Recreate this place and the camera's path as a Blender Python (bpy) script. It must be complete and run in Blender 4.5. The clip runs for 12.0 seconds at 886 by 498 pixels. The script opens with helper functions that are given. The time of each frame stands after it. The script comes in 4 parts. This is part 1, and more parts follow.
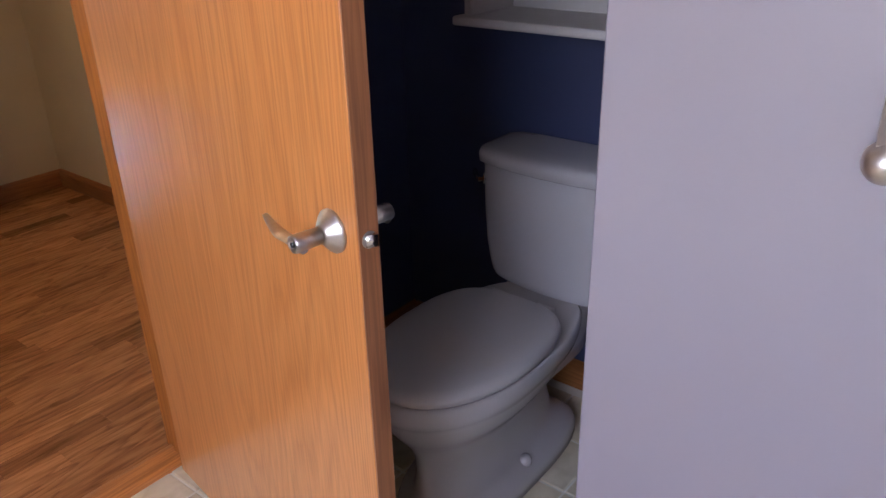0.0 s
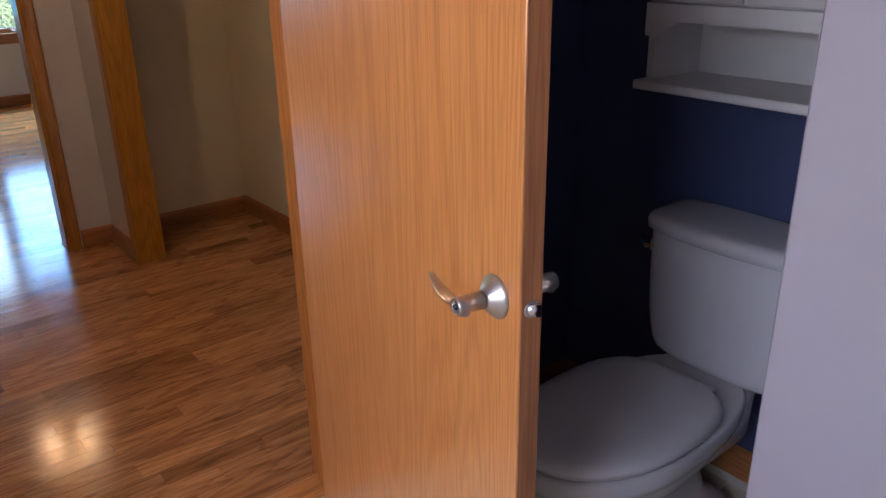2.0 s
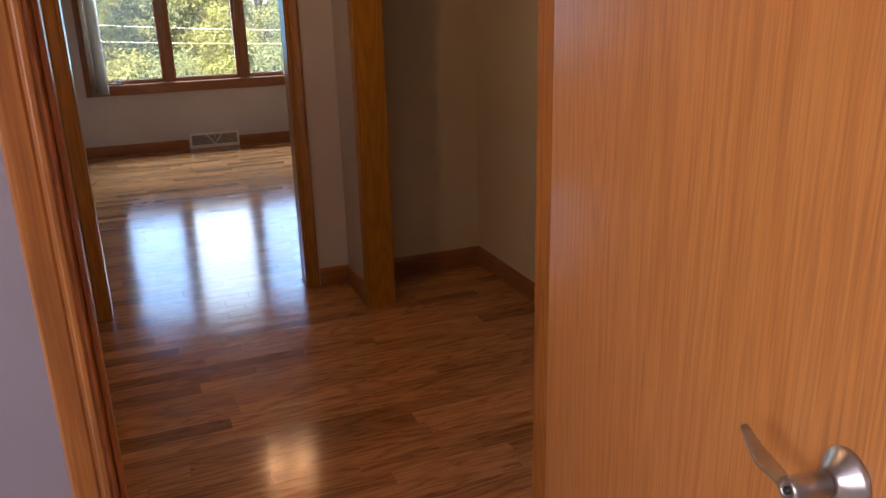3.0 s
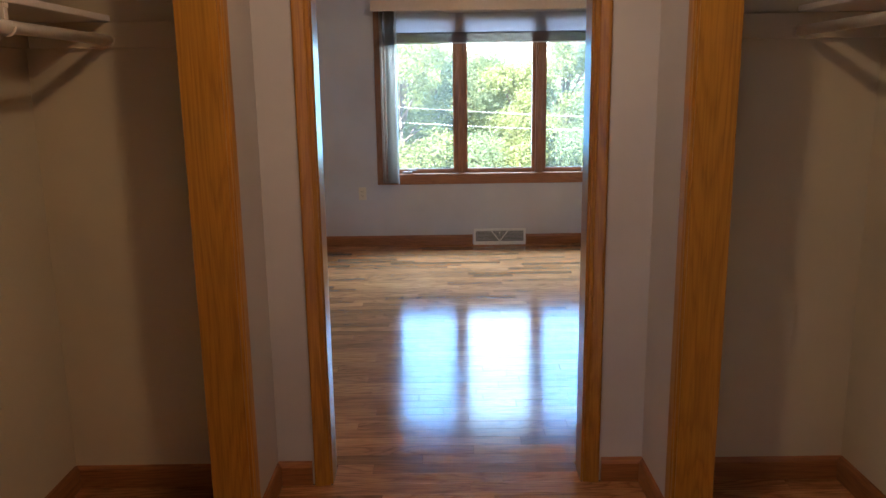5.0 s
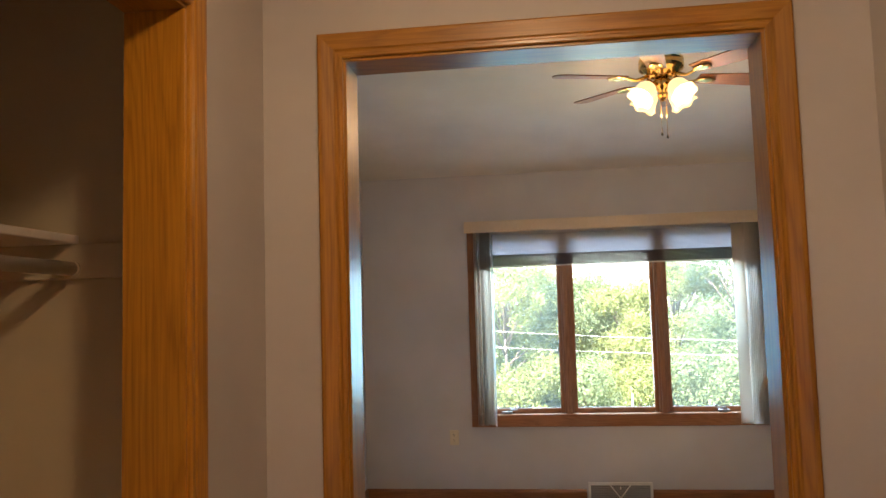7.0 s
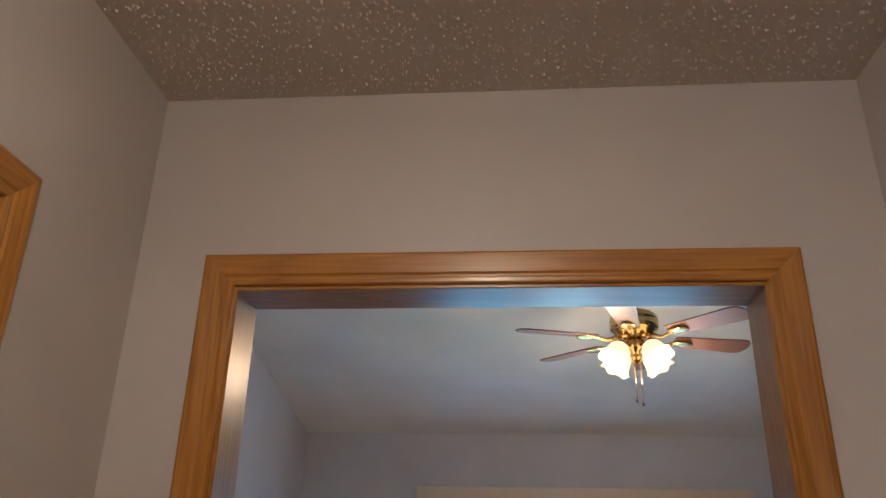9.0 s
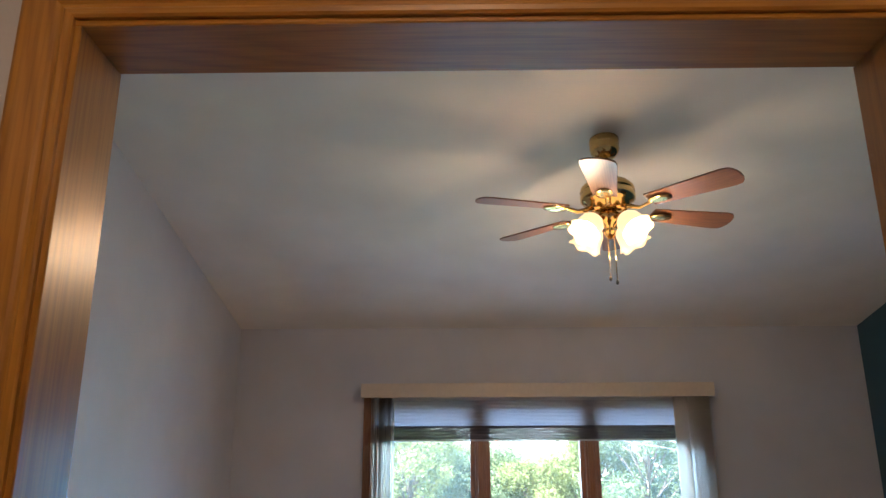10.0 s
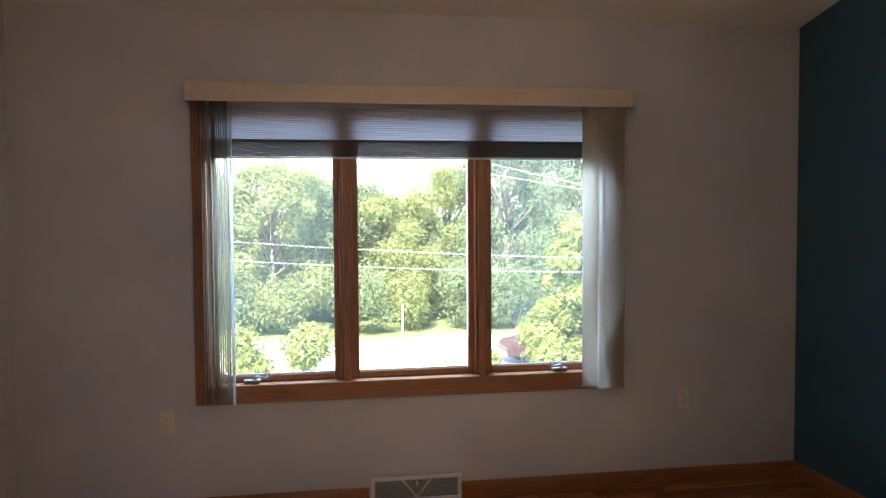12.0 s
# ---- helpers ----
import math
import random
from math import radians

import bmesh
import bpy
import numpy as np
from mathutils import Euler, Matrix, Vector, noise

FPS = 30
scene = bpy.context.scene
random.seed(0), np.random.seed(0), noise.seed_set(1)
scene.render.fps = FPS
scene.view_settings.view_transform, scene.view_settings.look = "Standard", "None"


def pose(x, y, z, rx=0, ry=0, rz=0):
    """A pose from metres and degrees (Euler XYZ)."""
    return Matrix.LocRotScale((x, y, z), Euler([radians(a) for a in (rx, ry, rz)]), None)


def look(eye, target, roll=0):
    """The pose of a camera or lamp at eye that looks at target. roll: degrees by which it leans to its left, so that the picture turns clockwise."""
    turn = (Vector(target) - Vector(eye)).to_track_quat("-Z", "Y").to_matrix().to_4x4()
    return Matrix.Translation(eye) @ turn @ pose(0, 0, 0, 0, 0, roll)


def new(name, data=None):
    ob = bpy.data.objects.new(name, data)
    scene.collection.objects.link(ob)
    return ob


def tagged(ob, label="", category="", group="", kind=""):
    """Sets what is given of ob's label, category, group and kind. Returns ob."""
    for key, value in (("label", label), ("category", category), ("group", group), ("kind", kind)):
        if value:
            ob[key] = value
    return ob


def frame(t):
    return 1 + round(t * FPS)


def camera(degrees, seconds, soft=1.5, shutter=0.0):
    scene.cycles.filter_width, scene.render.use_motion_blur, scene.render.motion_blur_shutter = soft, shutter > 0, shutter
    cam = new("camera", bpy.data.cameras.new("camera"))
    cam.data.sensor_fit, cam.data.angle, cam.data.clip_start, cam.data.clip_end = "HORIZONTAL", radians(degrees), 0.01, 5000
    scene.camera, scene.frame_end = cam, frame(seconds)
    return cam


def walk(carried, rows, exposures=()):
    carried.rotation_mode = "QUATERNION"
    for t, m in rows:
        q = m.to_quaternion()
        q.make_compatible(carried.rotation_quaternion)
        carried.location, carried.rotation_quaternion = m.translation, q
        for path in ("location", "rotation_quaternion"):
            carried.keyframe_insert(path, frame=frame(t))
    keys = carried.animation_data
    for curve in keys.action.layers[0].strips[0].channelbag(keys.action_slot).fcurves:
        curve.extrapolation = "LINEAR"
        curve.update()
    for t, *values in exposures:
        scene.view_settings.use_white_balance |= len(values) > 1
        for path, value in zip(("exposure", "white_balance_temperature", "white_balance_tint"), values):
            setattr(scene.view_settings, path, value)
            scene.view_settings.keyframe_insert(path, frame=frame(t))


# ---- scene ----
cam = camera(59.7, 12.0)
EXPOSURES = [(0, 3.65, 6450, 18), (1.6, 3.58, 6350, 15), (2.2, 3.3, 6050, 17), (2.5, 3.13, 5600, 17), (3, 2.95, 7500, 31), (5, 3.64, 5850, 17), (6.5, 3.72, 6350, 17), (7.0, 3.7, 6650, 16), (7.5, 3.34, 7050, 19), (9.5, 3.66, 4650, 10), (10.5, 3.24, 6400, 20), (12, 3.17, 6250, 21)]
PATH = [
    (0, (-0.304, -3.945, 1.371), (1.099, -2.802, 0.518), -1.5),
    (0.5, (-0.304, -3.949, 1.363), (1.021, -2.794, 0.408), -1.7),
    (1, (-0.296, -3.943, 1.365), (1.019, -2.789, 0.397), -1.3),
    (1.5, (-0.296, -3.941, 1.375), (0.998, -2.737, 0.441), -0.5),
    (2, (-0.299, -3.92, 1.402), (0.857, -2.468, 0.656), -1.0),
    (2.5, (-0.268, -3.818, 1.395), (0.591, -2.131, 0.748), -1.2),
    (2.9, (-0.23, -3.675, 1.393), (0.484, -1.913, 0.766), -1.6),
    (3, (-0.224, -3.655, 1.392), (0.468, -1.886, 0.766), -1.5),
    (3.2, (-0.205, -3.582, 1.388), (0.42, -1.78, 0.776), -1.4),
    (4.8, (-0.047, -2.729, 1.429), (0.041, -0.785, 0.966), -0.8),
    (5, (-0.031, -2.608, 1.431), (-0.033, -0.651, 1.017), -0.8),
    (5.5, (0.005, -2.335, 1.439), (-0.293, -0.366, 1.254), -1.2),
    (5.8, (0.049, -2.242, 1.476), (-0.308, -0.276, 1.389), -1.1),
    (6, (0.032, -2.162, 1.475), (-0.321, -0.194, 1.459), -1.0),
    (6.5, (-0.022, -1.943, 1.488), (-0.358, 0.024, 1.621), -1.0),
    (7, (-0.015, -1.69, 1.469), (-0.275, 0.286, 1.627), -1.6),
    (7.5, (0.039, -1.466, 1.541), (-0.195, 0.458, 2.031), -0.8),
    (7.7, (0.046, -1.423, 1.551), (-0.173, 0.475, 2.144), -0.2),
    (9.3, (0.024, -1.145, 1.583), (-0.143, 0.688, 2.363), 1.3),
    (9.5, (-0.004, -1.033, 1.563), (-0.16, 0.834, 2.265), 1.1),
    (10, (-0.037, -0.753, 1.555), (-0.061, 1.163, 2.127), -0.2),
    (10.5, (-0.02, -0.458, 1.537), (0.007, 1.5, 1.943), -0.5),
    (11, (-0.033, -0.19, 1.522), (0.032, 1.793, 1.778), 0.2),
    (11.5, (-0.09, 0.101, 1.516), (0.14, 2.087, 1.575), -0.1),
    (12, (-0.01, 0.383, 1.508), (0.31, 2.355, 1.417), -0.4),
]
walk(cam, [(t, look(eye, target, roll)) for t, eye, target, roll in PATH], EXPOSURES)

# ---- world, sun, large lights ----
world = bpy.data.worlds.new("sky")
scene.world = world
world.use_nodes = True
wn = world.node_tree
sky = wn.nodes.new("ShaderNodeTexSky")
sky.sky_type = "NISHITA"
sky.sun_disc = False
sky.sun_elevation = radians(52)
sky.sun_rotation = radians(205)
wn.links.new(sky.outputs[0], wn.nodes["Background"].inputs[0])
wn.nodes["Background"].inputs[1].default_value = 0.15


def lamp(name, kind, m, energy, colour, **settings):
    data = bpy.data.lights.new(name, kind)
    data.energy, data.color = energy, colour
    for key, value in settings.items():
        if key == "size":
            data.size = value
        elif key == "size_y":
            data.shape, data.size_y = "RECTANGLE", value
        elif key == "disk":
            data.shape = "DISK"
        elif key == "spread":
            data.spread = value
        elif key == "angle":
            data.angle = value
        elif key == "radius":
            data.shadow_soft_size = value
    ob = new(name, data)
    ob.matrix_world = m
    return ob


SUN_FROM = Vector((-0.26, -0.56, 0.79))
lamp("sun", "SUN", look(SUN_FROM * 40, (0, 0, 0)), 3.6, (1.0, 0.95, 0.86), angle=radians(0.6))
# daylight falling in through the bedroom window and through the bathroom window
for px, watts, tone in ((-0.21, 0.7, (0.03, 0.5, 1.0)), (0.485, 0.95, (0.42, 0.8, 1.0)), (1.18, 0.7, (0.03, 0.5, 1.0))):
    lamp("bedroom_daylight", "AREA", look((px, 4.66, 1.3), (px, 1.2, 0.3)), watts, tone, size=0.62, size_y=1.1, spread=radians(150))
lamp("bedroom_sky", "AREA", look((0.5, 5.7, 3.05), (0.5, 2.6, 0.0)), 62.0, (0.47, 0.74, 1.0), size=2.4, size_y=1.2)
lamp("bathroom_daylight", "AREA", look((-1.93, -4.0, 1.6), (0.6, -3.7, 1.0)), 2.9, (0.78, 0.82, 1.0), size=1.1, size_y=0.9)

# ---- materials ----


def shader(name, base, rough=0.5, metal=0.0):
    m = bpy.data.materials.new(name)
    m.use_nodes = True
    b = m.node_tree.nodes["Principled BSDF"]
    b.inputs["Base Color"].default_value = (*base, 1)
    b.inputs["Roughness"].default_value = rough
    b.inputs["Metallic"].default_value = metal
    return m, m.node_tree, b


def node(nt, kind, **inputs):
    n = nt.nodes.new(kind)
    for key, value in inputs.items():
        n.inputs[key.replace("_", " ")].default_value = value
    return n


def coords(nt, scale, shifted=True):
    """Object coordinates, shifted at random for each object, and stretched."""
    tc = nt.nodes.new("ShaderNodeTexCoord")
    mp = nt.nodes.new("ShaderNodeMapping")
    mp.inputs["Scale"].default_value = scale
    nt.links.new(tc.outputs["Object"], mp.inputs["Vector"])
    if shifted:
        info = nt.nodes.new("ShaderNodeObjectInfo")
        mul = nt.nodes.new("ShaderNodeVectorMath")
        mul.operation = "MULTIPLY"
        mul.inputs[1].default_value = (31.0, 47.0, 23.0)
        nt.links.new(info.outputs["Random"], mul.inputs[0])
        nt.links.new(mul.outputs[0], mp.inputs["Location"])
    return mp.outputs[0]


def noise_tex(nt, vec, scale, detail=4.0, distortion=0.0, rough=0.55):
    n = node(nt, "ShaderNodeTexNoise", Scale=scale, Detail=detail, Distortion=distortion, Roughness=rough)
    nt.links.new(vec, n.inputs["Vector"])
    return n.outputs["Fac"]


def ramp(nt, fac, stops):
    r = nt.nodes.new("ShaderNodeValToRGB")
    r.color_ramp.elements[0].position, r.color_ramp.elements[0].color = stops[0][0], (*stops[0][1], 1)
    r.color_ramp.elements[1].position, r.color_ramp.elements[1].color = stops[-1][0], (*stops[-1][1], 1)
    for p, c in stops[1:-1]:
        e = r.color_ramp.elements.new(p)
        e.color = (*c, 1)
    nt.links.new(fac, r.inputs[0])
    return r.outputs[0]


def blend(nt, fac, a, b, mode="MIX"):
    n = nt.nodes.new("ShaderNodeMix")
    n.data_type, n.blend_type = "RGBA", mode
    if isinstance(fac, float):
        n.inputs[0].default_value = fac
    else:
        nt.links.new(fac, n.inputs[0])
    for socket, value in ((n.inputs[6], a), (n.inputs[7], b)):
        if isinstance(value, tuple):
            socket.default_value = (*value, 1)
        else:
            nt.links.new(value, socket)
    return n.outputs[2]


def bump(nt, b, height, strength, distance=0.002):
    n = node(nt, "ShaderNodeBump", Strength=strength, Distance=distance)
    nt.links.new(height, n.inputs["Height"])
    nt.links.new(n.outputs[0], b.inputs["Normal"])


def paint(name, base, rough=0.55, peel=0.12, mottle=0.05):
    """Rolled wall paint: a fine orange peel and a faint cloudy unevenness."""
    m, nt, b = shader(name, base, rough)
    big = noise_tex(nt, coords(nt, (1, 1, 1), False), 1.7, 3)
    dark = tuple(c * (1 - 2 * mottle) for c in base)
    lite = tuple(min(1, c * (1 + mottle)) for c in base)
    nt.links.new(ramp(nt, big, [(0.3, dark), (0.7, lite)]), b.inputs["Base Color"])
    bump(nt, b, noise_tex(nt, coords(nt, (1, 1, 1), False), 260, 3), peel, 0.0015)
    return m


def contours(nt, vec, lines, rough_vec):
    """Growth lines: the level lines of a slow noise, a little ragged; 0 to 1 from one line to the next."""
    slow = noise_tex(nt, vec, 1.0, 1.6, 0.25, 0.35)
    ragged = noise_tex(nt, rough_vec, 1.0, 2.0)
    mul = node(nt, "ShaderNodeMath")
    mul.operation = "MULTIPLY_ADD"
    nt.links.new(slow, mul.inputs[0])
    mul.inputs[1].default_value = lines
    nt.links.new(ragged, mul.inputs[2])
    fract = node(nt, "ShaderNodeMath")
    fract.operation = "FRACT"
    nt.links.new(mul.outputs[0], fract.inputs[0])
    return fract.outputs[0]


def wood(name, dark, mid, lite, axis, rough=0.32, coat=0.25, ring=9.0, pores=0.5, varied=0.12, lines=30.0):
    """Oak with its grain along one axis: arched growth lines, fine pores, a satin varnish."""
    m, nt, b = shader(name, mid, rough)
    n = "xyz".index(axis)
    broad, slow, fine, ragged = [ring] * 3, [ring * 0.42] * 3, [210.0] * 3, [90.0] * 3
    broad[n], slow[n], fine[n], ragged[n] = ring * 0.055, ring * 0.05, 6.0, 4.0
    fig = noise_tex(nt, coords(nt, broad), 1.2, 4, 0.8)
    colour = ramp(nt, fig, [(0.25, mid), (0.5, lite), (0.75, mid)])
    grain = contours(nt, coords(nt, slow), lines, coords(nt, ragged))
    line = ramp(nt, grain, [(0.0, dark), (0.16, tuple((d + k) / 2 for d, k in zip(dark, mid))), (0.42, lite), (0.86, mid), (1.0, dark)])
    colour = blend(nt, 0.5, colour, line)
    pore = noise_tex(nt, coords(nt, fine), 1.0, 2, 0.2)
    streak = ramp(nt, pore, [(0.4, (0.45, 0.42, 0.4)), (0.56, (1, 1, 1))])
    colour = blend(nt, pores, colour, streak, "MULTIPLY")
    info = nt.nodes.new("ShaderNodeObjectInfo")
    shade = ramp(nt, info.outputs["Random"], [(0, (1 - varied,) * 3), (1, (1 + varied * 0.4,) * 3)])
    nt.links.new(blend(nt, 1.0, colour, shade, "MULTIPLY"), b.inputs["Base Color"])
    b.inputs["Coat Weight"].default_value = coat
    b.inputs["Coat Roughness"].default_value = 0.2
    bump(nt, b, pore, 0.1, 0.001)
    return m


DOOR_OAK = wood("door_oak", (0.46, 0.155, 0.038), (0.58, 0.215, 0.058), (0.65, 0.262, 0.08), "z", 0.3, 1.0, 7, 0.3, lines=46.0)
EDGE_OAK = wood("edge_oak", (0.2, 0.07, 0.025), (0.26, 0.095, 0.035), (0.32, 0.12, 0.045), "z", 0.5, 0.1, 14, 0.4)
TRIM = {a: wood("trim_oak_" + a, (0.26, 0.094, 0.007), (0.4, 0.166, 0.012), (0.455, 0.2, 0.018), a, 0.34, 0.35, 12, 0.3, lines=22.0) for a in "xyz"}
BATHTRIM = {a: wood("bathroom_trim_oak_" + a, (0.22, 0.055, 0.008), (0.42, 0.135, 0.022), (0.48, 0.165, 0.03), a, 0.4, 0.12, 12, 0.35, lines=24.0) for a in "xyz"}
SASH = {a: wood("sash_oak_" + a, (0.3, 0.12, 0.045), (0.38, 0.165, 0.068), (0.44, 0.2, 0.09), a, 0.35, 0.25, 15, 0.4) for a in "xz"}
BASE = {a: wood("baseboard_oak_" + a, (0.22, 0.075, 0.02), (0.3, 0.11, 0.03), (0.36, 0.14, 0.042), a, 0.34, 0.3, 13, 0.45) for a in "xy"}

WALL = paint("greige_paint", (0.52, 0.48, 0.455))
BEDWALL = paint("pale_grey_paint", (0.595, 0.59, 0.635))
CEIL = paint("ceiling_paint", (0.76, 0.73, 0.69), 0.8, 0.3)
TEAL = paint("deep_teal_paint", (0.02, 0.08, 0.118), 0.4)
NAVY = paint("navy_paint", (0.045, 0.054, 0.118), 0.5)
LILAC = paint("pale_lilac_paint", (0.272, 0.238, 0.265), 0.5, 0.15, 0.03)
# Whiter paint for the unseen end and west walls, to bounce daylight into the alcove
BOUNCEWALL = paint("white_bounce_paint", (0.72, 0.68, 0.68), 0.5, 0.15, 0.03)
CLOSET = paint("closet_paint", (0.54, 0.455, 0.3), 0.6)


def floor_wood():
    m, nt, b = shader("floor_oak", (0.22, 0.11, 0.045), 0.2)
    geo = nt.nodes.new("ShaderNodeNewGeometry")
    info = nt.nodes.new("ShaderNodeObjectInfo")
    add = nt.nodes.new("ShaderNodeMath")
    add.operation = "ADD"
    nt.links.new(geo.outputs["Random Per Island"], add.inputs[0])
    nt.links.new(info.outputs["Random"], add.inputs[1])
    frac = nt.nodes.new("ShaderNodeMath")
    frac.operation = "FRACT"
    nt.links.new(add.outputs[0], frac.inputs[0])
    tc = nt.nodes.new("ShaderNodeTexCoord")
    mul = nt.nodes.new("ShaderNodeVectorMath")
    mul.operation = "MULTIPLY"
    mul.inputs[1].default_value = (53.0, 17.0, 29.0)
    nt.links.new(frac.outputs[0], mul.inputs[0])
    outs = []
    for scale in ((1.3, 13, 13), (9, 120, 120), (3, 30, 30), (1.5, 10, 10), (7, 60, 60)):
        mp = nt.nodes.new("ShaderNodeMapping")
        mp.inputs["Scale"].default_value = scale
        nt.links.new(tc.outputs["Object"], mp.inputs["Vector"])
        nt.links.new(mul.outputs[0], mp.inputs["Location"])
        outs.append(mp.outputs[0])
    fig = noise_tex(nt, outs[0], 1.5, 5, 1.4)
    pore = noise_tex(nt, outs[1], 1.0, 2)
    wave = noise_tex(nt, outs[2], 1.0, 3, 0.8)
    grain = contours(nt, outs[3], 10.0, outs[4])
    colour = ramp(nt, fig, [(0.28, (0.34, 0.152, 0.058)), (0.5, (0.47, 0.222, 0.095)), (0.72, (0.39, 0.175, 0.07))])
    line = ramp(nt, grain, [(0, (0.42, 0.34, 0.28)), (0.2, (0.8, 0.76, 0.72)), (0.5, (1.06, 1.04, 1.0)), (0.88, (0.96, 0.94, 0.9)), (1, (0.42, 0.34, 0.28))])
    colour = blend(nt, 0.6, colour, line, "MULTIPLY")
    streak = ramp(nt, pore, [(0.38, (0.35, 0.3, 0.27)), (0.55, (1, 1, 1))])
    colour = blend(nt, 0.35, colour, streak, "MULTIPLY")
    tone = ramp(nt, frac.outputs[0], [(0, (0.55, 0.5, 0.45)), (0.14, (0.7, 0.65, 0.6)), (0.3, (0.88, 0.84, 0.8)), (0.65, (1.0, 0.97, 0.94)), (1, (1.22, 1.17, 1.1))])
    nt.links.new(blend(nt, 1.0, colour, tone, "MULTIPLY"), b.inputs["Base Color"])
    nt.links.new(ramp(nt, wave, [(0.3, (0.09,) * 3), (0.75, (0.2,) * 3)]), b.inputs["Roughness"])
    b.inputs["Specular IOR Level"].default_value = 0.38
    n = node(nt, "ShaderNodeBump", Strength=0.1, Distance=0.003)
    nt.links.new(wave, n.inputs["Height"])
    nt.links.new(n.outputs[0], b.inputs["Normal"])
    return m


FLOOR_OAK = floor_wood()


def vinyl():
    m, nt, b = shader("cream_vinyl", (0.6, 0.56, 0.44), 0.38)
    cloud = noise_tex(nt, coords(nt, (1, 1, 1)), 14, 5, 0.6)
    nt.links.new(ramp(nt, cloud, [(0.3, (0.53, 0.46, 0.32)), (0.7, (0.7, 0.63, 0.48))]), b.inputs["Base Color"])
    bump(nt, b, noise_tex(nt, coords(nt, (1, 1, 1)), 90, 4), 0.15, 0.001)
    return m


VINYL = vinyl()
GROUT = paint("pale_grout", (0.74, 0.72, 0.64), 0.7)
SUBFLOOR = paint("dark_subfloor", (0.05, 0.028, 0.014), 0.8)


def plain(name, base, rough, metal=0.0, wear=0.06, scale=40.0):
    """A manufactured surface: nearly even colour, with fine unevenness in colour and gloss."""
    m, nt, b = shader(name, base, rough, metal)
    f = noise_tex(nt, coords(nt, (1, 1, 1)), scale, 4)
    nt.links.new(ramp(nt, f, [(0.3, tuple(c * (1 - wear) for c in base)), (0.7, tuple(min(1, c * (1 + wear)) for c in base))]), b.inputs["Base Color"])
    nt.links.new(ramp(nt, f, [(0.3, (max(0.02, rough * 0.85),) * 3), (0.7, (min(1, rough * 1.2),) * 3)]), b.inputs["Roughness"])
    return m


PORCELAIN = plain("grey_white_porcelain", (0.5, 0.465, 0.455), 0.12, 0, 0.02, 6)
SEATPLASTIC = plain("seat_plastic", (0.5, 0.465, 0.455), 0.34, 0, 0.006, 3)
WHITEPAINT = plain("white_enamel", (0.53, 0.49, 0.475), 0.35, 0, 0.03, 20)
SHELFWHITE = plain("shelf_white", (0.74, 0.66, 0.56), 0.4, 0, 0.05, 25)
NICKEL = plain("brushed_nickel", (0.5, 0.46, 0.42), 0.33, 1.0, 0.08, 120)
CHROME = plain("chrome", (0.75, 0.75, 0.76), 0.08, 1.0, 0.02)
BRASS = plain("polished_brass", (0.74, 0.52, 0.2), 0.13, 1.0, 0.06)
DARKMETAL = plain("dark_metal", (0.05, 0.05, 0.05), 0.4, 0.6)
VALANCE = plain("cream_vinyl_valance", (0.62, 0.52, 0.42), 0.45, 0, 0.04)
IVORY = plain("ivory_plastic", (0.72, 0.66, 0.55), 0.35, 0, 0.03)
SLOT = plain("dark_slot", (0.03, 0.03, 0.03), 0.6)
VENTWHITE = plain("white_register_metal", (0.8, 0.79, 0.77), 0.4, 0, 0.05)
VENTMESH = plain("grey_register_mesh", (0.42, 0.42, 0.43), 0.5, 0.2, 0.1)
BLADE = wood("fan_blade_walnut", (0.12, 0.045, 0.02), (0.2, 0.08, 0.035), (0.26, 0.11, 0.05), "x", 0.4, 0.1, 16, 0.4)
RUBBER = plain("black_rubber", (0.02, 0.02, 0.02), 0.7)


def cloth(name, base, through_share):
    """Thin stuff that lets part of the light through."""
    m, nt, b = shader(name, base, 0.7)
    t = nt.nodes.new("ShaderNodeBsdfTranslucent")
    t.inputs[0].default_value = (*base, 1)
    mix = nt.nodes.new("ShaderNodeMixShader")
    mix.inputs[0].default_value = through_share
    out = nt.nodes["Material Output"]
    nt.links.new(b.outputs[0], mix.inputs[1])
    nt.links.new(t.outputs[0], mix.inputs[2])
    nt.links.new(mix.outputs[0], out.inputs[0])
    return m


VANE = cloth("vane_cream", (0.74, 0.67, 0.58), 0.5)
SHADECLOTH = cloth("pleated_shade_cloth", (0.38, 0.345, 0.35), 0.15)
# Same cloth as the pleats, darkened where the stack blocks daylight from behind
DIMFOLD = cloth("darkened_fold_cloth", (0.075, 0.056, 0.06), 0.004)


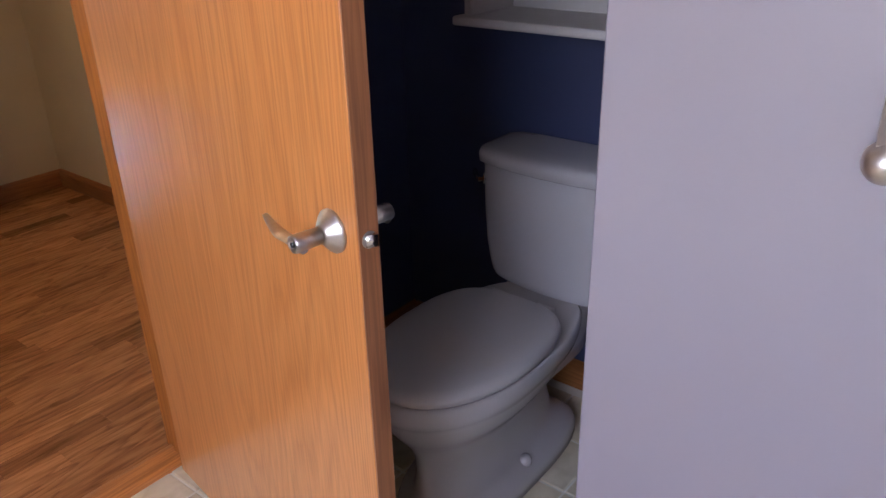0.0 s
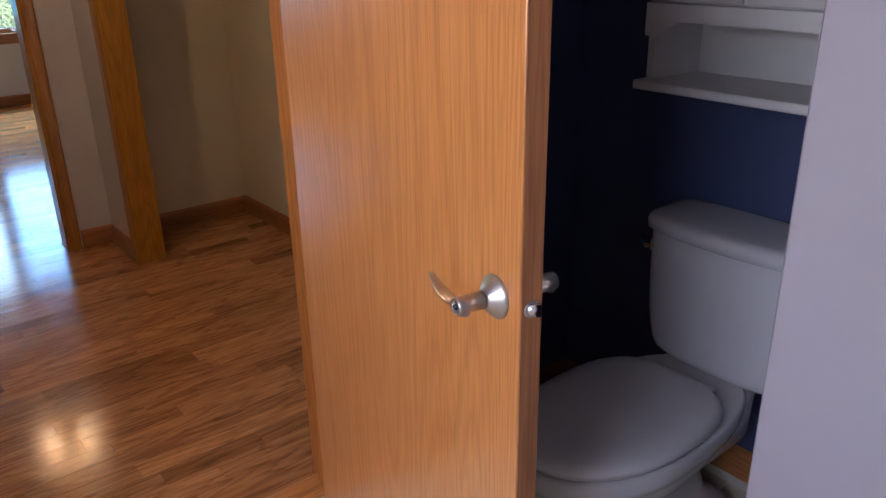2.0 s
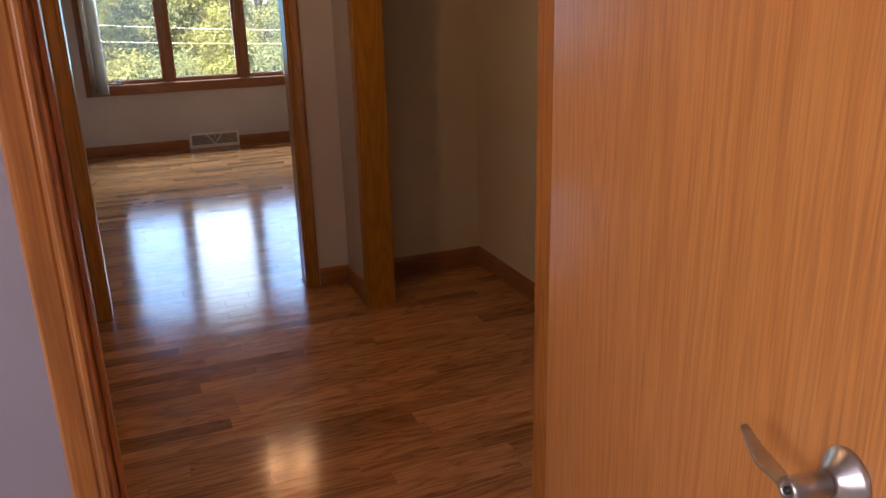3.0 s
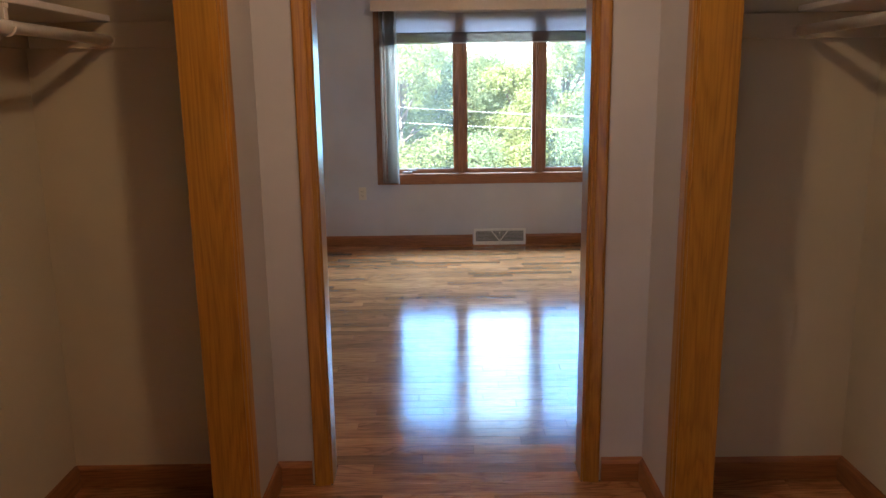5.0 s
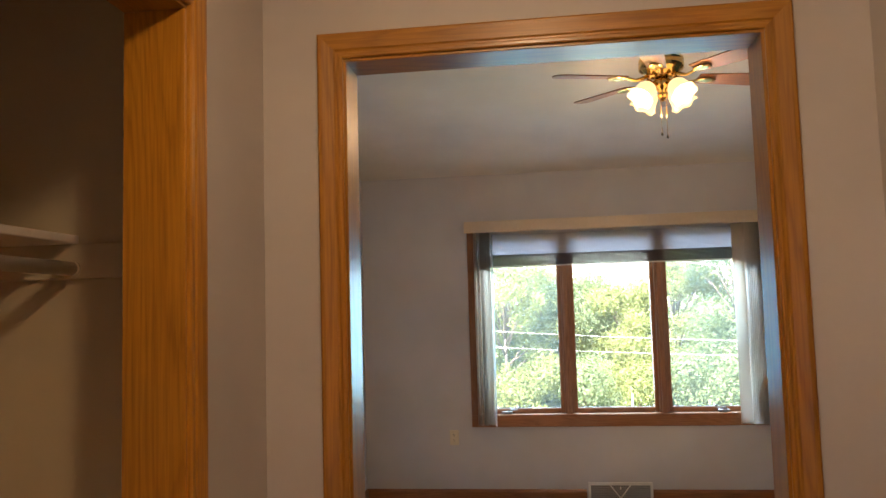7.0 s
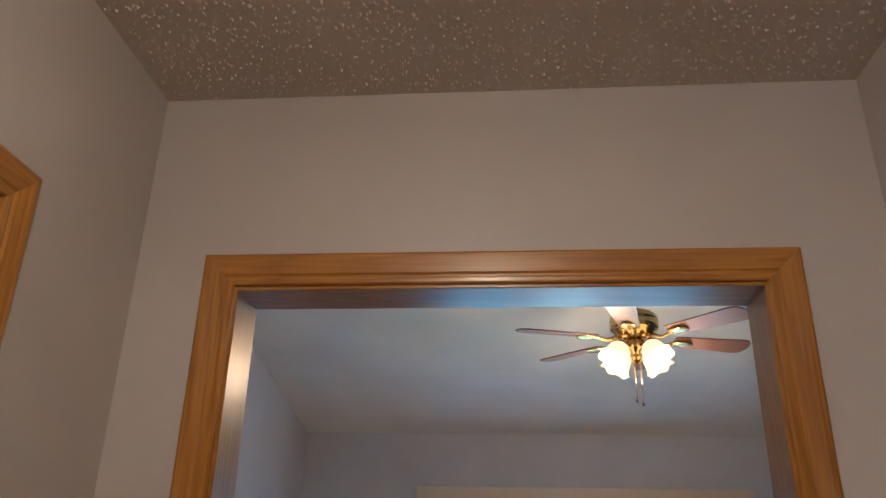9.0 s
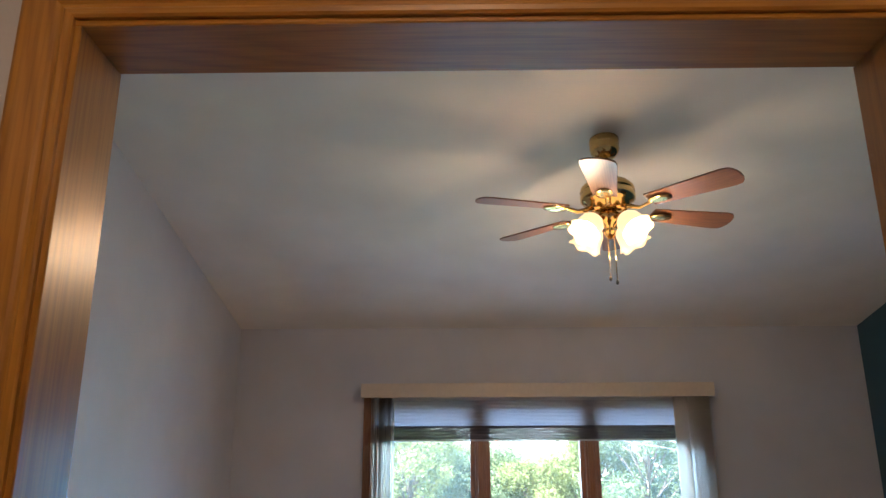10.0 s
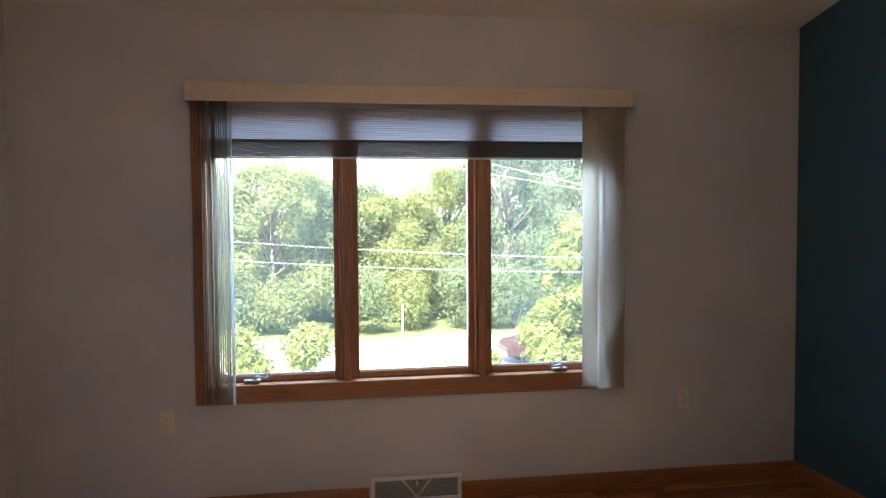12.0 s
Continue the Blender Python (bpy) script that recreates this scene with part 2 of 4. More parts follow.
def glass():
    m = bpy.data.materials.new("window_glass")
    m.use_nodes = True
    nt = m.node_tree
    nt.nodes.remove(nt.nodes["Principled BSDF"])
    clear = nt.nodes.new("ShaderNodeBsdfTransparent")
    gloss = node(nt, "ShaderNodeBsdfGlossy", Roughness=0.02)
    fres = node(nt, "ShaderNodeFresnel", IOR=1.3)
    mix = nt.nodes.new("ShaderNodeMixShader")
    nt.links.new(fres.outputs[0], mix.inputs[0])
    nt.links.new(clear.outputs[0], mix.inputs[1])
    nt.links.new(gloss.outputs[0], mix.inputs[2])
    # Faint warm haze mixed into the pane, imitating glare over the view outside
    haze = node(nt, "ShaderNodeBsdfTranslucent")
    haze.inputs[0].default_value = (0.95, 0.8, 0.52, 1)
    haze_mix = nt.nodes.new("ShaderNodeMixShader")
    haze_mix.inputs[0].default_value = 0.009
    nt.links.new(mix.outputs[0], haze_mix.inputs[1])
    nt.links.new(haze.outputs[0], haze_mix.inputs[2])
    nt.links.new(haze_mix.outputs[0], nt.nodes["Material Output"].inputs[0])
    return m


def screen_cloth():
    """Fine insect mesh: mostly see-through, the threads catching the daylight."""
    m = bpy.data.materials.new("insect_mesh")
    m.use_nodes = True
    nt = m.node_tree
    nt.nodes.remove(nt.nodes["Principled BSDF"])
    clear = nt.nodes.new("ShaderNodeBsdfTransparent")
    thread = node(nt, "ShaderNodeBsdfTranslucent")
    thread.inputs[0].default_value = (0.25, 0.26, 0.25, 1)
    mix = nt.nodes.new("ShaderNodeMixShader")
    mix.inputs[0].default_value = 0.03
    nt.links.new(clear.outputs[0], mix.inputs[1])
    nt.links.new(thread.outputs[0], mix.inputs[2])
    nt.links.new(mix.outputs[0], nt.nodes["Material Output"].inputs[0])
    return m


GLASS = glass()
SCREEN = screen_cloth()
CLEARPLASTIC = cloth("clear_plastic_wand", (0.8, 0.82, 0.84), 0.6)


def lit(name, colour, strength):
    m, nt, b = shader(name, colour, 0.4)
    b.inputs["Emission Color"].default_value = (*colour, 1)
    b.inputs["Emission Strength"].default_value = strength
    return m


LAMPGLASS = lit("lit_frosted_glass", (1.0, 0.64, 0.28), 0.13)
BULB = lit("lit_bulb", (1.0, 0.86, 0.6), 2.0)
DOMEGLASS = lit("lit_dome_glass", (1.0, 0.8, 0.55), 0.5)

# ---- mesh helpers ----


def part(name, bm, material, parent=None, label=""):
    me = bpy.data.meshes.new(name)
    bm.to_mesh(me)
    bm.free()
    for mm in material if isinstance(material, (list, tuple)) else [material]:
        me.materials.append(mm)
    ob = new(name, me)
    ob.parent = parent
    if label:
        tagged(ob, label)
    return ob


def root(name, m=None, **tags):
    ob = new(name)
    ob.empty_display_size = 0.1
    if m is not None:
        ob.matrix_basis = m
    return tagged(ob, **tags)


def box(bm, x0, x1, y0, y1, z0, z1, bevel=0.0, seg=1):
    r = bmesh.ops.create_cube(bm, size=1.0)
    vs = r["verts"]
    for v in vs:
        v.co = Vector(((x0 + x1) / 2 + v.co.x * (x1 - x0), (y0 + y1) / 2 + v.co.y * (y1 - y0), (z0 + z1) / 2 + v.co.z * (z1 - z0)))
    if bevel:
        es = list({e for v in vs for e in v.link_edges})
        bmesh.ops.bevel(bm, geom=es, offset=bevel, segments=seg, affect="EDGES", profile=0.5)
    return bm


def boxes(*specs, bevel=0.0):
    bm = bmesh.new()
    for s in specs:
        box(bm, *s, bevel=bevel)
    return bm


def smooth(bm):
    for f in bm.faces:
        f.smooth = True
    return bm


def rings(bm, loops, close_start=True, close_end=True):
    """Skin a row of loops that have the same number of points."""
    rows = [[bm.verts.new(p) for p in loop] for loop in loops]
    n = len(rows[0])
    for a, b in zip(rows, rows[1:]):
        for i in range(n):
            f = bm.faces.new((a[i], a[(i + 1) % n], b[(i + 1) % n], b[i]))
            f.smooth = True
    if close_start:
        bm.faces.new(rows[0][::-1])
    if close_end:
        bm.faces.new(rows[-1])
    return bm


def tube(bm, pts, radii, n=12, squash=1.0):
    """A round bar along points."""
    pts = [Vector(p) for p in pts]
    if not isinstance(radii, (list, tuple)):
        radii = [radii] * len(pts)
    loops, side = [], None
    for i, p in enumerate(pts):
        d = (pts[min(i + 1, len(pts) - 1)] - pts[max(i - 1, 0)]).normalized()
        if side is None:
            side = d.orthogonal().normalized()
        side = (side - d * side.dot(d)).normalized()
        up = d.cross(side)
        loops.append([p + radii[i] * (math.cos(2 * math.pi * k / n) * side + squash * math.sin(2 * math.pi * k / n) * up) for k in range(n)])
    rings(bm, loops)
    return bm


def lathe(bm, profile, n=28, m=None):
    """Turn a profile of (radius, height) round the z axis."""
    m = m or Matrix()
    loops = [[m @ Vector((max(r, 0.0004) * math.cos(2 * math.pi * k / n), max(r, 0.0004) * math.sin(2 * math.pi * k / n), z)) for k in range(n)] for r, z in profile]
    rings(bm, loops)
    return bm


def fix(bm):
    bmesh.ops.recalc_face_normals(bm, faces=bm.faces)
    return bm


def structure(name, bm, material, label, category):
    return tagged(part(name, bm, material), label, category, kind="structure")


# ---- the plan ----
BW, BE, BN = -1.457, 2.648, 4.345  # bedroom: west wall, east wall, window wall
OY0, OY1 = 0.0, 0.105  # wall with the cased opening
OL, OR, OZ = -0.45, 0.461, 2.043  # clear cased opening
HW, HE = -0.648, 0.684  # hall walls
CW, CE = -1.386, 1.41  # closet back walls
DY0, DY1 = -2.402, -2.277  # wall with the bathroom door
DL, DR, DZ = -0.342, 0.526, 2.045
HZ = 2.45
SLOPE = 0.187
AE, AW = 1.43, -2.0  # bathroom east and west walls
AS = -5.2
PX, PY = 0.497, -3.533  # partition


def ceiling_z(y):
    return 2.525 + SLOPE * (BN - y)


J = 0.018
structure("wall_opening", boxes((BW - 0.1, OL - J, OY0, OY1, 0, 3.6), (OR + J, BE + 0.1, OY0, OY1, 0, 3.6), (OL - J, OR + J, OY0, OY1, OZ + J, 3.6)), WALL, "greige painted wall round the wide cased opening", "wall")
bm = bmesh.new()
box(bm, BW - 0.15, BW, OY1, BN + 0.15, 0, 3.6)
structure("wall_west", bm, BEDWALL, "pale grey painted bedroom side wall", "wall")
bm = bmesh.new()
box(bm, BE, BE + 0.15, OY1, BN + 0.15, 0, 3.6)
structure("wall_east", bm, TEAL, "deep teal painted accent wall of the bedroom", "wall")
WX0, WX1, WZ0, WZ1 = -0.565, 1.53, 0.635, 2.09
structure("wall_window", boxes((BW, WX0, BN, BN + 0.15, 0, 2.7), (WX1, BE, BN, BN + 0.15, 0, 2.7), (WX0, WX1, BN, BN + 0.15, 0, WZ0), (WX0, WX1, BN, BN + 0.15, WZ1, 2.7)), BEDWALL, "pale grey painted wall with the triple window", "wall")
# sloping bedroom ceiling
bm = bmesh.new()
pts = [(BW - 0.02, BN + 0.1), (BE + 0.02, BN + 0.1), (BE + 0.02, OY1 - 0.02), (BW - 0.02, OY1 - 0.02)]
lo = [bm.verts.new((x, y, ceiling_z(y))) for x, y in pts]
hi = [bm.verts.new((x, y, ceiling_z(y) + 0.12)) for x, y in pts]
bm.faces.new(lo), bm.faces.new(hi[::-1])
for i in range(4):
    bm.faces.new((lo[i], hi[i], hi[(i + 1) % 4], lo[(i + 1) % 4]))
structure("ceiling_bedroom", fix(bm), CEIL, "smooth off-white sloping bedroom ceiling", "ceiling")

# hall and closets
KY = {-1: (-0.398, -1.86), 1: (-0.405, -2.02)}  # clear closet openings, far and near end
KZ = 2.03
KT = 0.115
for s, hx, cx, tag in ((-1, HW, CW, "west"), (1, HE, CE, "east")):
    far, near = KY[s]
    x0, x1 = sorted((hx, hx + s * KT))
    structure("wall_hall_" + tag, boxes((x0, x1, far + J, OY0, 0, HZ), (x0, x1, DY1, near - J, 0, HZ), (x0, x1, near - J, far + J, KZ + J, HZ)), WALL, "greige painted hall wall beside the open closet", "wall")
    x0, x1 = sorted((cx, cx + s * 0.1))
    bm = bmesh.new()
    box(bm, x0, x1, DY1, OY0, 0, HZ)
    structure("wall_closet_" + tag, bm, CLOSET, "beige painted closet back wall", "wall")
    x0, x1 = sorted((hx + s * KT, cx))
    bm = bmesh.new()
    box(bm, x0, x1, OY0 - 0.005, OY0 - 0.0005, 0, HZ)
    structure("wall_closet_end_" + tag, bm, CLOSET, "beige painted closet end wall", "wall")
structure("wall_bathroom_door", boxes((AW, DL - J, DY0 + 0.06, DY1, 0, HZ), (DR + J, AE + 0.1, DY0 + 0.06, DY1, 0, HZ), (DL - J, DR + J, DY0 + 0.06, DY1, DZ + J, HZ)), CLOSET, "greige painted wall at the end of the hall", "wall")
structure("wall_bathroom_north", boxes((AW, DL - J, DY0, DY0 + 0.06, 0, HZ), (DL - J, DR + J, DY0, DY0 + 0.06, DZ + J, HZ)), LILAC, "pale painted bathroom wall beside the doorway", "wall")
bm = bmesh.new()
box(bm, DR + J, AE, DY0, DY0 + 0.06, 0, HZ)
structure("wall_alcove_north", bm, NAVY, "navy painted wall of the toilet alcove", "wall")
bm = bmesh.new()
box(bm, AE, AE + 0.1, PY, DY0 + 0.06, 0, HZ)
structure("wall_alcove_east", bm, NAVY, "navy painted wall behind the toilet", "wall")
bm = bmesh.new()
box(bm, PX + 0.12, AE + 0.1, PY - 0.115, PY, 0, HZ)
structure("wall_alcove_south", bm, NAVY, "navy painted return wall of the toilet alcove", "wall")
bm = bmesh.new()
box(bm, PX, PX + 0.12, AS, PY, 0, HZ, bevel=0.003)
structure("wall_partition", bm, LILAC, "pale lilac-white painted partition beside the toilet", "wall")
bm = bmesh.new()
box(bm, AW - 0.1, PX + 0.12, AS - 0.1, AS, 0, HZ)
structure("wall_bathroom_south", bm, BOUNCEWALL, "plain painted bathroom end wall", "wall")
structure("wall_bathroom_west", boxes((AW - 0.1, AW, AS, -4.6, 0, HZ), (AW - 0.1, AW, -3.4, DY1, 0, HZ), (AW - 0.1, AW, -4.6, -3.4, 0, 1.1), (AW - 0.1, AW, -4.6, -3.4, 2.1, HZ)), BOUNCEWALL, "plain painted bathroom wall with a window opening", "wall")
bm = bmesh.new()
box(bm, AW - 0.1, AE + 0.1, AS - 0.1, DY0 + 0.06, HZ, HZ + 0.1)
structure("ceiling_bathroom", bm, CEIL, "plain white bathroom ceiling", "ceiling")


def popcorn():
    """The hall ceiling with its sprayed grains in one mesh."""
    bm = bmesh.new()
    box(bm, CW - 0.1, CE + 0.1, DY0 + 0.06, OY0, HZ, HZ + 0.1)
    bm.verts.index_update()
    verts = [tuple(v.co) for v in bm.verts]
    faces = [[v.index for v in f.verts] for f in bm.faces]
    bm.free()
    rnd = random.Random(5)
    for _ in range(9000):
        x, y = rnd.uniform(HW, HE), rnd.uniform(-1.15, -0.003)
        r = rnd.uniform(0.0015, 0.0042) * (1.5 if rnd.random() < 0.06 else 1)
        k, a = len(verts), rnd.random() * 6.3
        for q in range(4):
            verts.append((x + r * math.cos(a + q * 1.57), y + r * math.sin(a + q * 1.57), HZ + 0.0005))
        verts.append((x + r * 0.3, y, HZ - r * rnd.uniform(0.5, 1.0)))
        faces += [(k + q, k + 4, k + (q + 1) % 4) for q in range(4)]
    me = bpy.data.meshes.new("ceiling_hall")
    me.from_pydata(verts, [], faces)
    me.materials.append(paint("popcorn_paint", (0.6, 0.54, 0.46), 0.9, 0.8))
    tagged(new("ceiling_hall", me), "sprayed popcorn-textured hall ceiling", "ceiling", kind="structure")


popcorn()

# ---- trim ----
CASING = [(0, 0), (0, 0.008), (0.003, 0.0105), (0.009, 0.011), (0.012, 0.0095), (0.016, 0.0095), (0.02, 0.0125), (0.034, 0.0145), (0.046, 0.0165), (0.053, 0.0165), (0.057, 0.0145), (0.058, 0.012), (0.058, 0)]


def casing(name, at, s0, s1, top, mats, label):
    """Three mitred mouldings round an opening. at(s, z, v) gives the place; v is how far it stands off the wall."""
    thing = root(name, label=label, category="door trim", kind="structure")
    runs = (
        ("casing_side", [at(s0 - u, 0, v) for u, v in CASING], [at(s0 - u, top + u, v) for u, v in CASING], mats[0]),
        ("casing_side", [at(s1 + u, 0, v) for u, v in CASING], [at(s1 + u, top + u, v) for u, v in CASING], mats[0]),
        ("casing_head", [at(s0 - u, top + u, v) for u, v in CASING], [at(s1 + u, top + u, v) for u, v in CASING], mats[1]),
    )
    for nm, a, b, mm in runs:
        bm = bmesh.new()
        rings(bm, [a, b])
        for f in bm.faces:
            f.smooth = False
        part(nm, fix(bm), mm, thing)
    return thing


def jambs(name, x0, x1, y0, y1, top, axis, label, stop=None, oak=TRIM):
    """Lining boards of an opening; axis: the way that the opening is crossed."""
    thing = root(name, label=label, category="door jamb", kind="structure")
    if axis == "y":
        part("jamb_side", boxes((x0 - J, x0, y0, y1, 0, top), bevel=0.0015), oak["z"], thing)
        part("jamb_side", boxes((x1, x1 + J, y0, y1, 0, top), bevel=0.0015), oak["z"], thing)
        part("jamb_head", boxes((x0 - J, x1 + J, y0, y1, top, top + J), bevel=0.0015), oak["x"], thing)
        if stop is not None:
            for sx in ((x0, x0 + 0.011), (x1 - 0.011, x1)):
                part("door_stop", boxes((*sx, stop, stop + 0.035, 0, top - 0.011), bevel=0.003), oak["z"], thing)
            part("door_stop", boxes((x0, x1, stop, stop + 0.035, top - 0.011, top), bevel=0.003), oak["x"], thing)
    else:
        part("jamb_side", boxes((x0, x1, y0 - J, y0, 0, top), bevel=0.0015), TRIM["z"], thing)
        part("jamb_side", boxes((x0, x1, y1, y1 + J, 0, top), bevel=0.0015), TRIM["z"], thing)
        part("jamb_head", boxes((x0, x1, y0 - J, y1 + J, top, top + J), bevel=0.0015), TRIM["y"], thing)
    return thing


R = 0.007
casing("trim_opening_hall", lambda s, z, v: (s, OY0 - v, z), OL - R, OR + R, OZ + R, (TRIM["z"], TRIM["x"]), "honey oak casing round the cased opening")
casing("trim_opening_bedroom", lambda s, z, v: (s, OY1 + v, z), OL - R, OR + R, OZ + R, (TRIM["z"], TRIM["x"]), "honey oak casing round the cased opening")
jambs("jamb_opening", OL, OR, OY0 - 0.002, OY1 + 0.002, OZ, "y", "varnished oak lining of the cased opening")
for s, hx, tag in ((-1, HW, "west"), (1, HE, "east")):
    far, near = KY[s]
    casing("trim_closet_" + tag, lambda q, z, v, hx=hx, s=s: (hx - s * v, q, z), near - R, far + R, KZ + R, (TRIM["z"], TRIM["y"]), "honey oak casing round the open closet")
    x0, x1 = sorted((hx - s * 0.002, hx + s * (KT + 0.002)))
    jambs("jamb_closet_" + tag, x0, x1, near, far, KZ, "x", "varnished oak lining of the closet opening")
casing("trim_bathroom_door", lambda s, z, v: (s, DY0 - v, z), DL - R, DR + R, DZ + R, (BATHTRIM["z"], BATHTRIM["x"]), "honey oak casing round the bathroom door")
casing("trim_bathroom_door_hall", lambda s, z, v: (s, DY1 + v, z), DL - R, DR + R, DZ + R, (BATHTRIM["z"], BATHTRIM["x"]), "honey oak casing round the bathroom door")
jambs("jamb_bathroom_door", DL, DR, DY0 - 0.002, DY1 + 0.002, DZ, "y", "varnished oak door lining with a stop", stop=DY0 + 0.04, oak=BATHTRIM)
bm = bmesh.new()
rings(bm, [[(x, y, z) for y, z in ((-2.382, -0.002), (-2.372, 0.009), (-2.357, 0.013), (-2.307, 0.013), (-2.292, 0.009), (-2.282, -0.002))] for x in (DL, DR)])
for f in bm.faces:
    f.smooth = False
structure("threshold", fix(bm), wood("threshold_oak", (0.4, 0.14, 0.03), (0.5, 0.19, 0.045), (0.56, 0.22, 0.06), "x", 0.5, 0.05), "honey oak threshold strip between wood and vinyl floors", "threshold")

BB = [(0, 0), (0.013, 0), (0.013, 0.07), (0.009, 0.082), (0.004, 0.09), (0, 0.092)]


def baseboard(a, b, out):
    """A run of moulded skirting along the wall foot from a to b; out: the way that it stands off the wall."""
    ax = "x" if abs(b[0] - a[0]) > abs(b[1] - a[1]) else "y"
    bm = bmesh.new()
    rings(bm, [[(p[0] + out[0] * u, p[1] + out[1] * u, z + 0.001) for u, z in BB] for p in (a, b)])
    for f in bm.faces:
        f.smooth = False
    structure("baseboard", fix(bm), BASE[ax], "reddish oak baseboard along the wall foot", "baseboard")


baseboard((BW, BN), (0.235, BN), (0, -1))
baseboard((0.722, BN), (BE, BN), (0, -1))
baseboard((BE, BN - 0.013), (BE, OY1 + 0.013), (-1, 0))
baseboard((BW, BN - 0.013), (BW, OY1 + 0.013), (1, 0))
baseboard((BW, OY1), (OL - 0.073, OY1), (0, 1))
baseboard((OR + 0.073, OY1), (BE, OY1), (0, 1))
baseboard((HW, OY0), (OL - 0.073, OY0), (0, -1))
baseboard((OR + 0.073, OY0), (HE, OY0), (0, -1))
for s, hx, cx in ((-1, HW, CW), (1, HE, CE)):
    far, near = KY[s]
    baseboard((hx, -0.013), (hx, far + 0.073), (-s, 0))
    baseboard((cx, OY0 - 0.013), (cx, DY1 + 0.013), (-s, 0))
    a, b = sorted((hx + s * KT, cx))
    baseboard((a, OY0), (b, OY0), (0, -1))
    baseboard((a, DY1), (b, DY1), (0, 1))
baseboard((AE, PY), (AE, DY0 - 0.013), (-1, 0))
baseboard((DR + 0.073, DY0), (AE, DY0), (0, -1))
baseboard((AW, DY0), (DL - 0.073, DY0), (0, -1))

# ---- bathroom door ----


def lever(parent, side):
    """A wave lever on a conical rose; side -1 stands off the hall face."""
    z = 0.928
    y0 = -0.0175 if side < 0 else 0.0175
    y = lambda d: y0 + side * d
    handle = root("door_lever")
    handle.parent = parent
    part("rose", lathe(bmesh.new(), [(0.0325, 0), (0.0325, 0.003), (0.03, 0.006), (0.0155, 0.019), (0.013, 0.021)], 32, Matrix.Translation((0.06, y0, z)) @ Euler((radians(-90 * side), 0, 0)).to_matrix().to_4x4()), NICKEL, handle)
    part("spindle", lathe(bmesh.new(), [(0.0095, 0.02), (0.0095, 0.024), (0.0125, 0.0245), (0.0135, 0.062), (0.0125, 0.066), (0.008, 0.0665), (0.0075, 0.063)], 24, Matrix.Translation((0.06, y0, z)) @ Euler((radians(-90 * side), 0, 0)).to_matrix().to_4x4()), NICKEL, handle)
    bm = bmesh.new()
    loops = []
    for i in range(15):
        f = i / 14
        x = 0.05 + f * 0.105
        rise = z - 0.0095 + 0.021 * f ** 1.2 - 0.005 * math.sin(f * math.pi) + 0.003 * math.sin(f * 2 * math.pi)
        wide = 0.0065 + 0.0055 * math.sin(min(1.0, f * 1.25) * math.pi / 2) - 0.007 * max(0.0, f - 0.6) / 0.4
        thick = 0.0042 - 0.002 * f
        off = 0.055 - 0.006 * f
        loops.append([(x, y(off + wide * math.cos(k * math.pi / 8)), rise + thick * math.sin(k * math.pi / 8)) for k in range(16)])
    rings(bm, loops)
    part("lever", fix(bm), NICKEL, handle)
    part("lock_pin", lathe(bmesh.new(), [(0.004, 0.0625), (0.004, 0.0675), (0.002, 0.068)], 12, Matrix.Translation((0.06, y0, z)) @ Euler((radians(-90 * side), 0, 0)).to_matrix().to_4x4()), DARKMETAL, handle)


def bathroom_door():
    """Flush oak door: x runs from the latch edge to the hinges, the hall face looks towards -y of the leaf."""
    w, t = 0.866, 0.035
    a, b = Vector((0.353, -3.265)), Vector((0.484, -2.409))
    u = (b - a).normalized()
    n = Vector((-u.y, u.x))  # towards the west
    mid = Matrix(((u.x, n.x, 0, a.x - n.x * t / 2), (u.y, n.y, 0, a.y - n.y * t / 2), (0, 0, 1, 0.012), (0, 0, 0, 1)))
    door = root("door_bathroom", mid, label="flush honey oak door standing open beside the toilet", category="door", kind="structure")
    part("leaf", boxes((0.003, w - 0.003, -t / 2, t / 2, 0, 2.02), bevel=0.0015), DOOR_OAK, door)
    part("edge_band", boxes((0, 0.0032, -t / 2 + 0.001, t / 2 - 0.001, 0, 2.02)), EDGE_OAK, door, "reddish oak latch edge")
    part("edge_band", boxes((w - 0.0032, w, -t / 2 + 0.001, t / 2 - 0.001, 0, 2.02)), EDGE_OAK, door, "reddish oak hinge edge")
    lever(door, 1)
    lever(door, -1)
    z = 0.928
    bm = bmesh.new()
    tube(bm, [(-0.0016, 0, z), (0.0004, 0, z)], 0.0125, 24)
    latch = part("latch_plate", bm, NICKEL, door)
    bm = bmesh.new()
    prof = [(-0.011, -0.0075), (0.0, -0.0075), (0.0, 0.0075), (-0.004, 0.0075)]
    rings(bm, [[(x, y, zz) for x, y in prof] for zz in (z - 0.009, z + 0.009)])
    part("latch_bolt", fix(bm), CHROME, latch)
    for zh in (0.22, 1.02, 1.82):
        bm2 = bmesh.new()
        tube(bm2, [(w + 0.006, -t / 2 - 0.004, zh - 0.045), (w + 0.006, -t / 2 - 0.004, zh + 0.045)], 0.0065)
        part("hinge", bm2, NICKEL, door)


bathroom_door()


